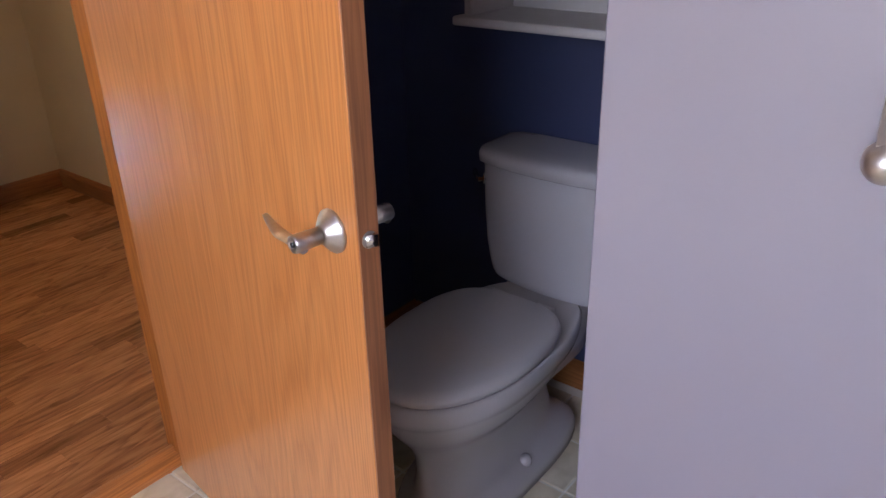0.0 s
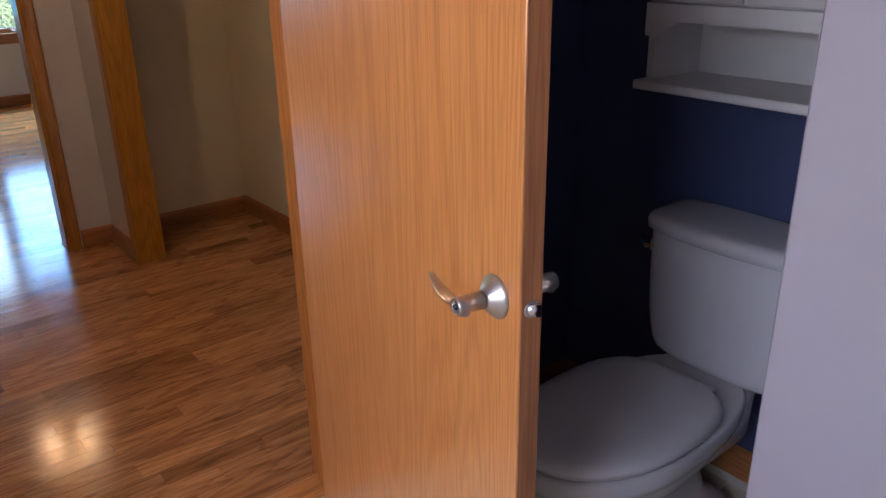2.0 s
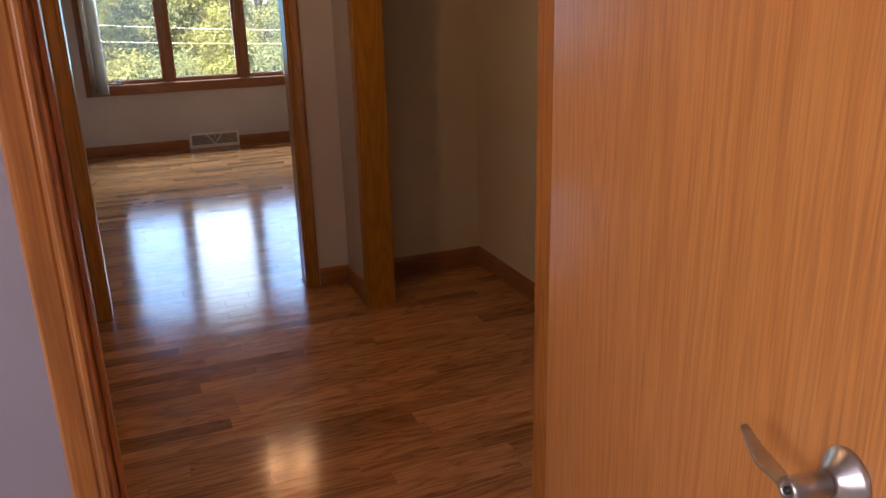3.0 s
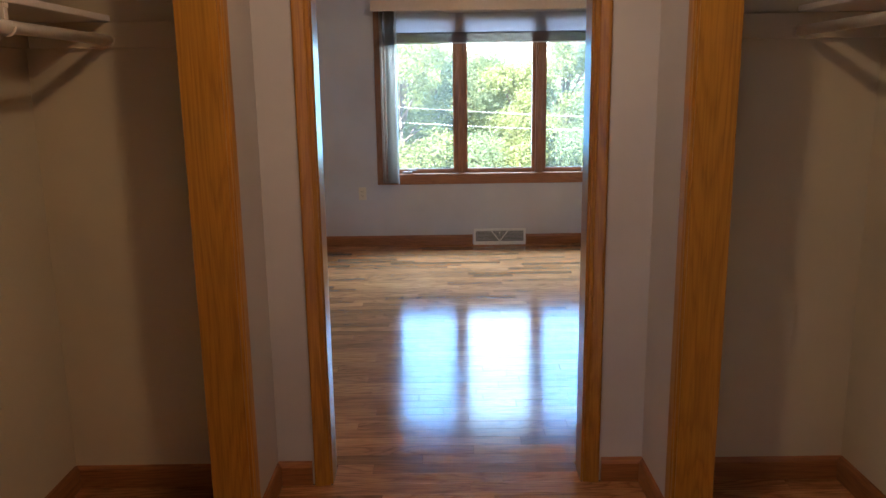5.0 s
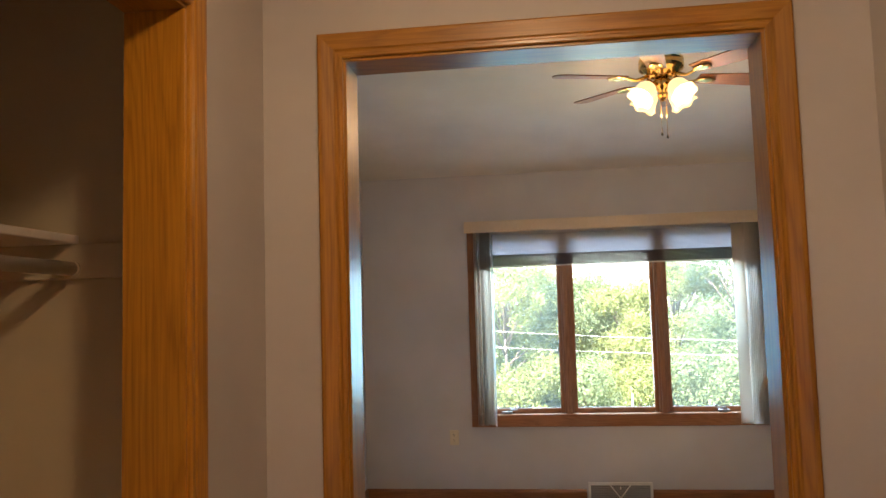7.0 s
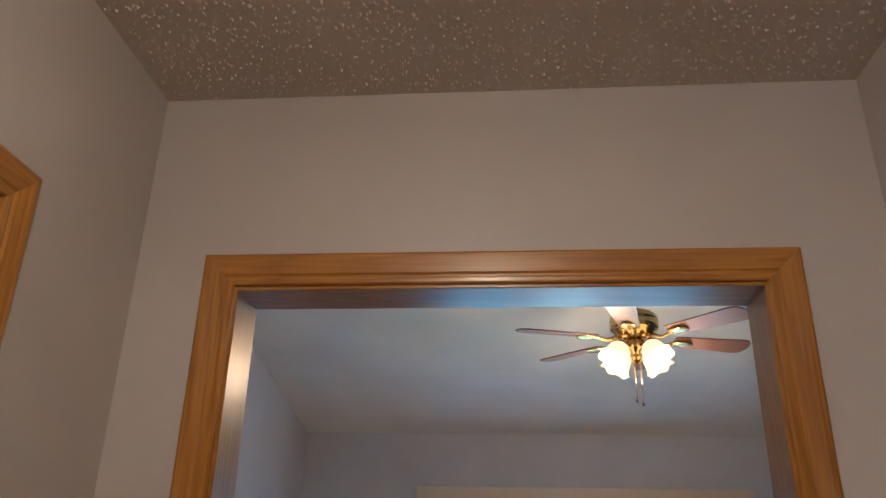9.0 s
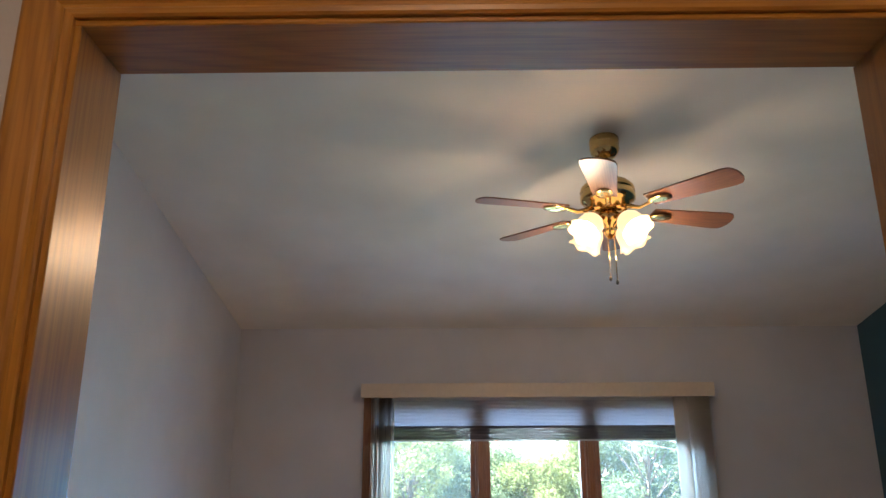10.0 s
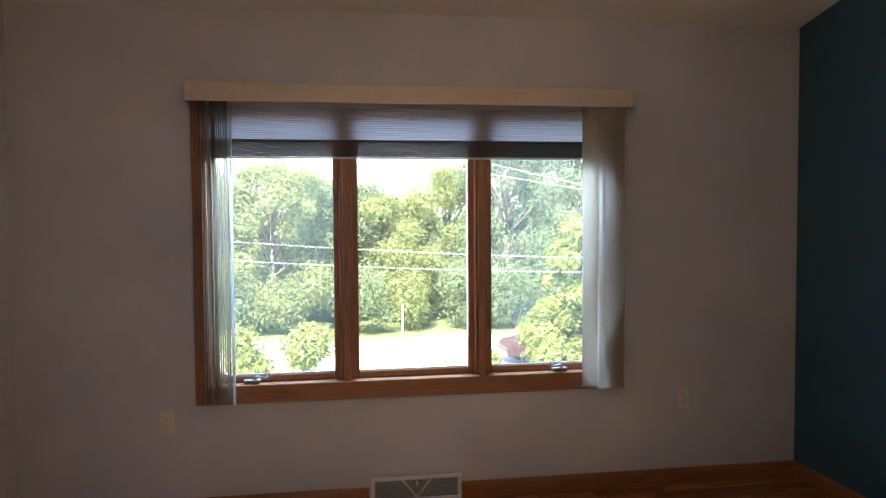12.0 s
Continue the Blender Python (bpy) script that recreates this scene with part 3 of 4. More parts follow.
def towel_hook():
    y, z = -3.838, 1.139
    hook = root("towel_hook", label="brushed nickel towel holder with a ball end", category="towel hook")
    bm = bmesh.new()
    lathe(bm, [(0.026, 0), (0.026, 0.004), (0.022, 0.007)], 28, Matrix.Translation((PX, y - 0.012, z + 0.058)) @ Euler((0, radians(-90), 0)).to_matrix().to_4x4())
    part("wall_plate", bm, NICKEL, hook)
    bm = bmesh.new()
    rings(bm, [[(PX - 0.002 - d, y - 0.012 + s * w, zz) for s, zz in ((-1, z + 0.075 - d), (1, z + 0.075 - d), (1, z + 0.012), (-1, z + 0.012))] for d, w in ((0, 0.027), (0.03, 0.022), (0.058, 0.017))])
    for f in bm.faces:
        f.smooth = False
    part("bracket", fix(bm), NICKEL, hook)
    bm = bmesh.new()
    lathe(bm, [(0.0205 * math.sin(a * math.pi / 14), -0.0205 * math.cos(a * math.pi / 14)) for a in range(15)], 24, Matrix.Translation((PX - 0.05, y - 0.004, z)))
    part("ball", bm, NICKEL, hook)
    bm = bmesh.new()
    tube(bm, [(PX - 0.05, y - 0.012, z), (PX - 0.05, y - 0.55, z)], 0.008)
    part("bar", bm, NICKEL, hook)


towel_hook()

# ---- toilet ----
TY = -2.975


def oval(cx, front, back, half, z, n=40, square=2.0, cy=TY):
    """A loop that is rounder in front (low x) than behind."""
    out = []
    for k in range(n):
        a = 2 * math.pi * k / n
        c, s = math.cos(a), math.sin(a)
        p = square if c > 0 else 2.0
        rx = back if c > 0 else front
        out.append((cx + rx * math.copysign(abs(c) ** (2 / p), c), cy + half * math.copysign(abs(s) ** (2 / p), s), z))
    return out


def toilet():
    wc = root("toilet", pose(-0.05, -0.042, 0), label="grey-white two-piece toilet with its lid closed", category="toilet")
    bm = bmesh.new()
    rings(bm, [
        oval(1.0, 0.262, 0.36, 0.146, 0.0, square=3.4), oval(1.0, 0.261, 0.36, 0.145, 0.022, square=3.4), oval(1.0, 0.254, 0.352, 0.139, 0.036, square=3.4), oval(1.0, 0.232, 0.335, 0.108, 0.05, square=3),
        oval(1.0, 0.218, 0.3, 0.09, 0.075, square=2.6), oval(1.0, 0.212, 0.29, 0.086, 0.13, square=2.4), oval(1.0, 0.218, 0.28, 0.09, 0.19, square=2.2), oval(0.99, 0.232, 0.28, 0.112, 0.232, square=2.2), oval(0.985, 0.25, 0.3, 0.138, 0.262, square=2.2),
        oval(0.975, 0.262, 0.32, 0.158, 0.295, square=2.4), oval(0.968, 0.267, 0.335, 0.167, 0.325, square=2.6), oval(0.966, 0.269, 0.345, 0.17, 0.338, square=2.7), oval(0.965, 0.276, 0.35, 0.178, 0.344, square=2.8), oval(0.965, 0.278, 0.36, 0.182, 0.362, square=2.8),
        oval(0.965, 0.277, 0.37, 0.181, 0.387, square=2.8), oval(0.965, 0.268, 0.36, 0.175, 0.395, square=2.8)])
    part("bowl", fix(bm), PORCELAIN, wc)
    bm = bmesh.new()
    rings(bm, [oval(1.06, 0.1, 0.27, 0.155, z, square=5) for z in (0.30, 0.355)] + [oval(1.07, 0.09, 0.32, 0.13, 0.383, square=5), oval(1.15, 0.02, 0.24, 0.1, 0.386, square=5)])
    part("tank_deck", fix(bm), PORCELAIN, wc)
    bm = bmesh.new()
    rings(bm, [oval(0.955, 0.258, 0.222, 0.17, 0.3955, square=3), oval(0.955, 0.261, 0.224, 0.172, 0.398, square=3), oval(0.955, 0.261, 0.224, 0.172, 0.403, square=3), oval(0.955, 0.255, 0.22, 0.168, 0.405, square=3)])
    part("seat", fix(bm), SEATPLASTIC, wc)
    bm = bmesh.new()
    rings(bm, [oval(0.955, 0.266, 0.228, 0.177, 0.4055, square=3), oval(0.955, 0.273, 0.233, 0.182, 0.409, square=3), oval(0.955, 0.275, 0.234, 0.184, 0.418, square=3), oval(0.955, 0.27, 0.231, 0.18, 0.429, square=3), oval(0.955, 0.255, 0.22, 0.168, 0.437, square=3), oval(0.955, 0.2, 0.18, 0.13, 0.441, square=3), oval(0.955, 0.08, 0.08, 0.06, 0.443)])
    part("lid", fix(bm), SEATPLASTIC, wc)
    for dy in (-0.075, 0.075):
        bm = bmesh.new()
        tube(bm, [(1.185, TY + dy - 0.022, 0.418), (1.185, TY + dy + 0.022, 0.418)], 0.012)
        part("seat_hinge", bm, SEATPLASTIC, wc)

    def tank_loop(grow, z, half=0.221, bow=0.034, n=22):
        """Bowed front, rounded upright corners, flat back."""
        x0, x1, h = 1.272 - grow, 1.465, half + grow
        pts = []
        for k in range(n + 1):
            f = math.sin((-1 + 2 * k / n) * math.pi / 2)
            a = abs(f)
            corner = 0.03 * max(0.0, (a - 0.86) / 0.14) ** 2.4
            pts.append((x0 + bow * a ** 2.2 + corner, TY - 0.01 + h * f, z))
        pts += [(x1 - 0.015, TY - 0.01 + h, z), (x1, TY - 0.01 + h - 0.015, z), (x1, TY - 0.01 - h + 0.015, z), (x1 - 0.015, TY - 0.01 - h, z)]
        return pts

    bm = bmesh.new()
    rings(bm, [tank_loop(-0.045, 0.384, 0.198), tank_loop(-0.018, 0.388, 0.194), tank_loop(-0.01, 0.397, 0.198), tank_loop(-0.007, 0.415, 0.204), tank_loop(-0.005, 0.45, 0.211), tank_loop(-0.003, 0.5, 0.217), tank_loop(-0.001, 0.6), tank_loop(0.0, 0.722)])
    part("tank", fix(bm), PORCELAIN, wc)
    bm = bmesh.new()
    rings(bm, [tank_loop(0.004, 0.718), tank_loop(0.01, 0.722), tank_loop(0.011, 0.74), tank_loop(0.008, 0.75), tank_loop(0.0, 0.756), tank_loop(-0.014, 0.759), tank_loop(-0.07, 0.761)])
    part("tank_lid", fix(bm), PORCELAIN, wc)
    corner = Matrix.Translation((1.313, TY + 0.199, 0.668)) @ Euler((0, radians(-90), radians(-38))).to_matrix().to_4x4()
    flush = part("flush_lever", lathe(bmesh.new(), [(0.0155, -0.004), (0.0155, 0.006), (0.0135, 0.009), (0.009, 0.01), (0.0085, 0.02), (0.0045, 0.022)], 24, corner), CHROME, wc)
    bm = bmesh.new()
    tube(bm, [tuple(corner @ Vector(p)) for p in ((0, 0, 0.016), (0.001, 0.012, 0.019), (0.003, 0.03, 0.018), (0.006, 0.05, 0.014))], [0.006, 0.0065, 0.007, 0.0075], 10)
    part("lever_arm", bm, CHROME, flush)
    for dy in (-0.108, 0.108):
        bm = bmesh.new()
        lathe(bm, [(0.0165, 0), (0.0165, 0.016), (0.012, 0.024), (0.003, 0.027)], 18, Matrix.Translation((1.06, TY + dy, 0.04)))
        part("bolt_cap", bm, PORCELAIN, wc)


toilet()


def over_cabinet():
    cy, h = -2.974, 0.239
    cab = root("wall_cabinet", pose(-0.05, -0.042, 0), label="white painted cabinet with an open shelf above the toilet", category="cabinet")
    x0, x1 = 1.285, 1.4785
    part("side_panel", boxes((x0, x1, cy - h, cy - h + 0.018, 1.085, 1.78), bevel=0.0015), WHITEPAINT, cab)
    part("side_panel", boxes((x0, x1, cy + h - 0.018, cy + h, 1.085, 1.78), bevel=0.0015), WHITEPAINT, cab)
    part("back_panel", boxes((x1 - 0.008, x1, cy - h + 0.018, cy + h - 0.018, 1.085, 1.78)), WHITEPAINT, cab)
    bm = bmesh.new()
    box(bm, x0 - 0.025, x1, cy - h - 0.02, cy + h + 0.02, 1.063, 1.085, bevel=0.006, seg=2)
    part("bottom_shelf", bm, WHITEPAINT, cab)
    part("inner_shelf", boxes((x0 + 0.004, x1 - 0.008, cy - h + 0.018, cy + h - 0.018, 1.252, 1.268)), WHITEPAINT, cab)
    part("top_board", boxes((x0 - 0.02, x1, cy - h - 0.015, cy + h + 0.015, 1.78, 1.8), bevel=0.004), WHITEPAINT, cab)
    # scalloped rail above the open shelf
    bm = bmesh.new()
    low = []
    for k in range(25):
        f = -1 + k / 12
        a = abs(f)
        z = 1.222 if a < 0.72 else (1.222 - 0.035 * math.sin((a - 0.72) / 0.14 * math.pi / 2) if a < 0.86 else 1.187)
        low.append((cy + f * h, z))
    pts = low + [(cy + h, 1.26), (cy - h, 1.26)]
    rings(bm, [[(x, y, z) for y, z in pts] for x in (x0 - 0.016, x0)])
    for f in bm.faces:
        f.smooth = False
    part("scalloped_rail", fix(bm), WHITEPAINT, cab)
    for side in (-1, 1):
        a, b = sorted((cy + side * 0.002, cy + side * (h - 0.002)))
        door = part("cabinet_door", boxes((x0 - 0.018, x0 - 0.001, a, b, 1.265, 1.775), bevel=0.002), WHITEPAINT, cab)
        bm = bmesh.new()
        box(bm, x0 - 0.024, x0 - 0.017, a + 0.045, b - 0.045, 1.315, 1.725, bevel=0.005, seg=2)
        part("raised_panel", bm, WHITEPAINT, door)
        bm = bmesh.new()
        lathe(bm, [(0.006, 0), (0.005, 0.012), (0.013, 0.018), (0.012, 0.025), (0.004, 0.028)], 18, Matrix.Translation((x0 - 0.018, cy + side * 0.024, 1.33)) @ Euler((0, radians(-90), 0)).to_matrix().to_4x4())
        part("knob", bm, NICKEL, door)


over_cabinet()

# ---- closets: shelf, rod, brackets ----


def closet_fittings(s, hx, cx):
    """Painted shelf on cleats with a hanging rod below its front edge."""
    y0, y1 = DY1 + 0.001, OY0 - 0.0055
    front = cx - s * 0.285
    a, b = sorted((front, cx))
    shelf = root("closet_shelf", label="white painted closet shelf on wall cleats with brackets", category="shelf", group="closet shelves")
    part("board", boxes((a, b, y0, y1, 1.648, 1.668), bevel=0.0025), SHELFWHITE, shelf)
    part("cleat", boxes((*sorted((cx, cx - s * 0.018)), y0, y1, 1.565, 1.647), bevel=0.002), CLOSET, shelf, "wall-coloured cleat under the shelf")
    e0, e1 = sorted((cx - s * 0.02, hx + s * (KT + 0.02)))
    part("cleat", boxes((e0, e1, y1 - 0.018, y1, 1.565, 1.647), bevel=0.002), CLOSET, shelf, "wall-coloured cleat under the shelf")
    part("cleat", boxes((e0, e1, y0, y0 + 0.018, 1.565, 1.647), bevel=0.002), CLOSET, shelf, "wall-coloured cleat under the shelf")
    for yb in (-0.62, -1.5):
        br = root("bracket")
        br.parent = shelf
        part("brace", tube(bmesh.new(), [(cx - s * 0.014, yb, 1.36), (cx - s * 0.25, yb, 1.632)], 0.0075, 8), SHELFWHITE, br)
        part("top_arm", boxes((*sorted((cx, cx - s * 0.285)), yb - 0.008, yb + 0.008, 1.634, 1.646)), SHELFWHITE, br)
        part("hanger", boxes((*sorted((cx - s * 0.272, cx - s * 0.282)), yb - 0.009, yb + 0.009, 1.572, 1.646), bevel=0.001), SHELFWHITE, br)
        part("rod_hook", tube(bmesh.new(), [(cx - s * (0.28 + 0.021 * math.cos(t)), yb, 1.589 - 0.021 * math.sin(t)) for t in [k * math.pi / 8 for k in range(9)]], 0.004, 8), SHELFWHITE, br)
    rod = root("closet_rod", label="white painted round hanging rod under the shelf", category="closet rod", group="closet rods")
    part("pole", tube(bmesh.new(), [(cx - s * 0.28, y0 + 0.019, 1.589), (cx - s * 0.28, y1 - 0.019, 1.589)], 0.0165, 20), SHELFWHITE, rod)
    for yy in (y0 + 0.0185, y1 - 0.0235):
        bm = bmesh.new()
        tube(bm, [(cx - s * 0.28, yy, 1.589), (cx - s * 0.28, yy + 0.005, 1.589)], 0.021, 20)
        part("socket", bm, CLOSET, rod, "wall-coloured rod socket")


closet_fittings(-1, HW, CW)
closet_fittings(1, HE, CE)

# ---- hall ceiling light ----
HL = (-0.03, -1.23)
light = root("hall_ceiling_light", pose(HL[0], HL[1], HZ), label="lit frosted glass dome light on the hall ceiling", category="ceiling light")
part("base_ring", lathe(bmesh.new(), [(0.14, 0), (0.14, -0.02), (0.13, -0.024)], 36), BRASS, light)
part("dome", lathe(bmesh.new(), [(0.128, -0.022), (0.12, -0.036), (0.095, -0.05), (0.05, -0.058), (0.002, -0.06)], 36), DOMEGLASS, light)
lamp("hall_lamp", "AREA", Matrix.Translation((HL[0], HL[1], HZ - 0.068)), 0.36, (1.0, 0.72, 0.42), size=0.15, disk=True)
lamp("hall_lamp_glow", "POINT", Matrix.Translation((HL[0], HL[1], HZ - 0.12)), 1.12, (1.0, 0.72, 0.42), radius=0.05)

# ---- window ----


def window():
    win = root("window_bedroom", label="triple oak-framed casement window with a cranked sash each side", category="window", kind="structure")
    y = BN
    # inner casing
    part("casing_side", boxes((-0.618, -0.55, y - 0.017, y - 0.0005, 0.655, 2.075), bevel=0.003), SASH["z"], win)
    part("casing_side", boxes((1.515, 1.583, y - 0.017, y - 0.0005, 0.655, 2.075), bevel=0.003), SASH["z"], win)
    part("casing_head", boxes((-0.618, 1.583, y - 0.017, y - 0.0005, 2.075, 2.14), bevel=0.003), SASH["x"], win)
    part("casing_bottom", boxes((-0.618, 1.583, y - 0.018, y - 0.0005, 0.562, 0.655), bevel=0.003), SASH["x"], win)
    # frame lining
    part("window_frame", boxes((WX0, WX0 + 0.02, y - 0.001, y + 0.13, WZ0, WZ1)), SASH["z"], win)
    part("window_frame", boxes((WX1 - 0.02, WX1, y - 0.001, y + 0.13, WZ0, WZ1)), SASH["z"], win)
    part("window_frame", boxes((WX0 + 0.02, WX1 - 0.02, y - 0.001, y + 0.13, WZ1 - 0.02, WZ1)), SASH["x"], win)
    part("window_sill", boxes((WX0 + 0.02, WX1 - 0.02, y - 0.001, y + 0.13, WZ0, WZ0 + 0.022), bevel=0.003), SASH["x"], win)
    for mx in (0.1325, 0.8375):
        mull = part("mullion", boxes((mx - 0.034, mx + 0.034, y + 0.012, y + 0.12, WZ0 + 0.022, WZ1 - 0.02), bevel=0.003), SASH["z"], win)
        part("mullion_strip", boxes((mx - 0.019, mx + 0.019, y - 0.006, y + 0.012, WZ0 - 0.0, WZ1 - 0.02), bevel=0.004), SASH["z"], mull)
        for e in (-1, 1):
            part("bead", boxes((mx + e * 0.028 - 0.004, mx + e * 0.028 + 0.004, y + 0.004, y + 0.013, WZ0 + 0.03, WZ1 - 0.02), bevel=0.002), SASH["z"], mull)
    panes = ((WX0 + 0.02, 0.0985), (0.1665, 0.8035), (0.8715, WX1 - 0.02))
    for i, (a, b) in enumerate(panes):
        z0, z1 = WZ0 + 0.022, WZ1 - 0.02
        sash = root("sash")
        sash.parent = win
        st = 0.03
        yy = (y + 0.045, y + 0.085)
        part("stile", boxes((a, a + st, *yy, z0, z1), bevel=0.004), SASH["z"], sash)
        part("stile", boxes((b - st, b, *yy, z0, z1), bevel=0.004), SASH["z"], sash)
        part("rail", boxes((a + st, b - st, *yy, z0, z0 + 0.036), bevel=0.004), SASH["x"], sash)
        part("rail", boxes((a + st, b - st, *yy, z1 - 0.036, z1), bevel=0.004), SASH["x"], sash)
        pane = part("pane", boxes((a + st - 0.003, b - st + 0.003, y + 0.062, y + 0.066, z0 + 0.033, z1 - 0.033)), GLASS, sash)
        pane.visible_shadow = False
        if i != 1:
            bm = bmesh.new()
            box(bm, a + st - 0.004, b - st + 0.004, y + 0.05, y + 0.0506, z0 + 0.03, z1 - 0.03)
            part("insect_screen", bm, SCREEN, sash, "fine grey insect screen")
        part("gasket", boxes((a + st, b - st, y + 0.054, y + 0.0605, z0 + 0.036, z0 + 0.042)), VENTWHITE, sash, "pale glazing strip")
    for cx, turn in ((-0.335, 1), (1.28, -1)):
        crank = root("crank")
        crank.parent = win
        zc = WZ0 + 0.022
        bm = bmesh.new()
        box(bm, cx - 0.055, cx + 0.03, y + 0.005, y + 0.04, zc, zc + 0.02, bevel=0.006, seg=2)
        part("crank_cover", bm, NICKEL, crank)
        bm = bmesh.new()
        tube(bm, [(cx, y + 0.02, zc + 0.02), (cx + 0.01 * turn, y + 0.01, zc + 0.034), (cx + 0.055 * turn, y - 0.005, zc + 0.03), (cx + 0.075 * turn, y - 0.008, zc + 0.04)], [0.009, 0.008, 0.0055, 0.005])
        part("crank_arm", bm, NICKEL, crank)
        bm = bmesh.new()
        lathe(bm, [(0.003, 0), (0.008, 0.004), (0.009, 0.016), (0.004, 0.022)], 16, Matrix.Translation((cx + 0.075 * turn, y - 0.008, zc + 0.036)))
        part("crank_knob", bm, NICKEL, crank)
    return win


window()


def pleated_shade():
    shade = root("pleated_shade", label="grey-white pleated shade pulled up behind the valance", category="window shade")
    x0, x1, y = -0.548, 1.513, BN - 0.021
    part("head_rail", boxes((x0, x1, y + 0.001, y + 0.014, 2.045, 2.068)), WHITEPAINT, shade)
    bm = bmesh.new()
    a, b = [], []
    n = 40
    for k in range(n + 1):
        z = 2.046 - k * (2.046 - 1.872) / n
        off = 0.008 if k % 2 else 0.002
        a.append(bm.verts.new((x0, y + off, z)))
        b.append(bm.verts.new((x1, y + off, z)))
    for k in range(n):
        bm.faces.new((a[k], b[k], b[k + 1], a[k + 1]))
    part("pleats", bm, SHADECLOTH, shade)
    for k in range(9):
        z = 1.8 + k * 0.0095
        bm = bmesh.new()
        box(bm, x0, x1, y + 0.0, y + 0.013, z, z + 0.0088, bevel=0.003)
        part("fold", bm, DIMFOLD, shade)
    part("bottom_rail", boxes((x0, x1, y - 0.001, y + 0.014, 1.788, 1.799), bevel=0.002), WHITEPAINT, shade)


pleated_shade()


def vertical_blind():
    blind = root("vertical_blind", label="cream vertical blind drawn open to both window sides", category="window blind")
    z0, z1 = 2.057, 2.146
    val = part("valance_front", boxes((-0.628, 1.628, 4.236, 4.242, z0, z1), bevel=0.0015), VALANCE, blind)
    part("valance_return", boxes((-0.628, -0.622, 4.242, BN - 0.0185, z0, z1), bevel=0.001), VALANCE, val)
    part("valance_return", boxes((1.622, 1.628, 4.242, BN - 0.0185, z0, z1), bevel=0.001), VALANCE, val)
    part("head_rail", boxes((-0.6, 1.6, 4.27, 4.31, 2.07, 2.11)), WHITEPAINT, blind)
    part("valance_top", boxes((-0.622, 1.622, 4.242, BN - 0.0185, z1 - 0.008, z1 - 0.004)), VALANCE, val)

    def vane(x, turn, low=0.583):
        bm = bmesh.new()
        loops = []
        for z in (2.066, low):
            pts = []
            for k in range(9):
                f = -1 + k / 4
                pts.append((0.0035 * (1 - f * f), f * 0.0445))
            pts += [(p[0] + 0.0009, p[1]) for p in pts[::-1]]
            loops.append([(p[0], p[1], z) for p in pts])
        rings(bm, loops)
        ob = part("vane", fix(bm), VANE, blind)
        ob.matrix_basis = pose(x, 4.278, 0, 0, 0, turn)

    rnd = random.Random(3)
    for k in range(13):
        vane(-0.562 + k * 0.0107, 9 + rnd.uniform(-6, 6), 0.583 + rnd.uniform(-0.003, 0.003))
    for k, (x, a) in enumerate(((1.412, 62), (1.447, 30), (1.462, 24), (1.478, 20), (1.493, 16), (1.507, 14), (1.521, 12), (1.535, 10), (1.549, 9), (1.563, 8), (1.577, 7))):
        vane(x, a, 0.575 + rnd.uniform(-0.003, 0.006))
    bm = bmesh.new()
    tube(bm, [(-0.418, 4.25, 2.05), (-0.422, 4.25, 0.575)], 0.005, 8)
    part("wand", bm, CLEARPLASTIC, blind, "clear plastic turning wand")
    for dx in (0.0, 0.012):
        bm = bmesh.new()
        tube(bm, [(1.597 + dx, 4.3, 2.06), (1.6 + dx, 4.302, 1.25 + dx * 3)], 0.0018, 6)
        part("cord", bm, IVORY, blind)
    bm = bmesh.new()
    lathe(bm, [(0.002, 0.03), (0.006, 0.02), (0.008, -0.02), (0.003, -0.025)], 12, Matrix.Translation((1.606, 4.302, 1.25)))
    part("cord_weight", bm, IVORY, blind)


vertical_blind()


def register():
    vent = root("floor_register", label="white metal baseboard heating register with a lever damper", category="vent")
    x0, x1, y, z0, z1 = 0.244, 0.718, BN - 0.03, 0.001, 0.15
    part("body", boxes((x0 + 0.004, x1 - 0.004, y + 0.006, BN - 0.0005, z0, z1 - 0.004)), VENTWHITE, vent)
    part("mesh_panel", boxes((x0 + 0.016, x1 - 0.016, y + 0.003, y + 0.006, 0.03, z1 - 0.018)), VENTMESH, vent, "grey perforated grille")
    part("rim", boxes((x0, x1, y - 0.003, y + 0.006, z1 - 0.02, z1), bevel=0.002), VENTWHITE, vent)
    part("rim", boxes((x0, x1, y - 0.003, y + 0.006, z0, 0.032), bevel=0.002), VENTWHITE, vent)
    part("rim", boxes((x0, x0 + 0.018, y - 0.003, y + 0.006, 0.032, z1 - 0.02), bevel=0.002), VENTWHITE, vent)
    part("rim", boxes((x1 - 0.018, x1, y - 0.003, y + 0.006, 0.032, z1 - 0.02), bevel=0.002), VENTWHITE, vent)
    c = (x0 + x1) / 2
    for s in (-1, 1):
        part("brace", tube(bmesh.new(), [(c, y, 0.034), (c + s * 0.075, y, z1 - 0.02)], 0.005, 8), VENTWHITE, vent)
    part("damper_lever", boxes((c - 0.004, c + 0.004, y - 0.012, y, 0.098, 0.122), bevel=0.0015), VENTWHITE, vent)
    # rows of short punched slots
    bm = bmesh.new()
    for r in range(7):
        for k in range(34):
            x = x0 + 0.024 + k * 0.0126
            z = 0.038 + r * 0.0128
            box(bm, x, x + 0.008, y + 0.0018, y + 0.0032, z, z + 0.006)
    part("punched_grille", bm, SLOT, vent, "rows of dark punched openings")


register()


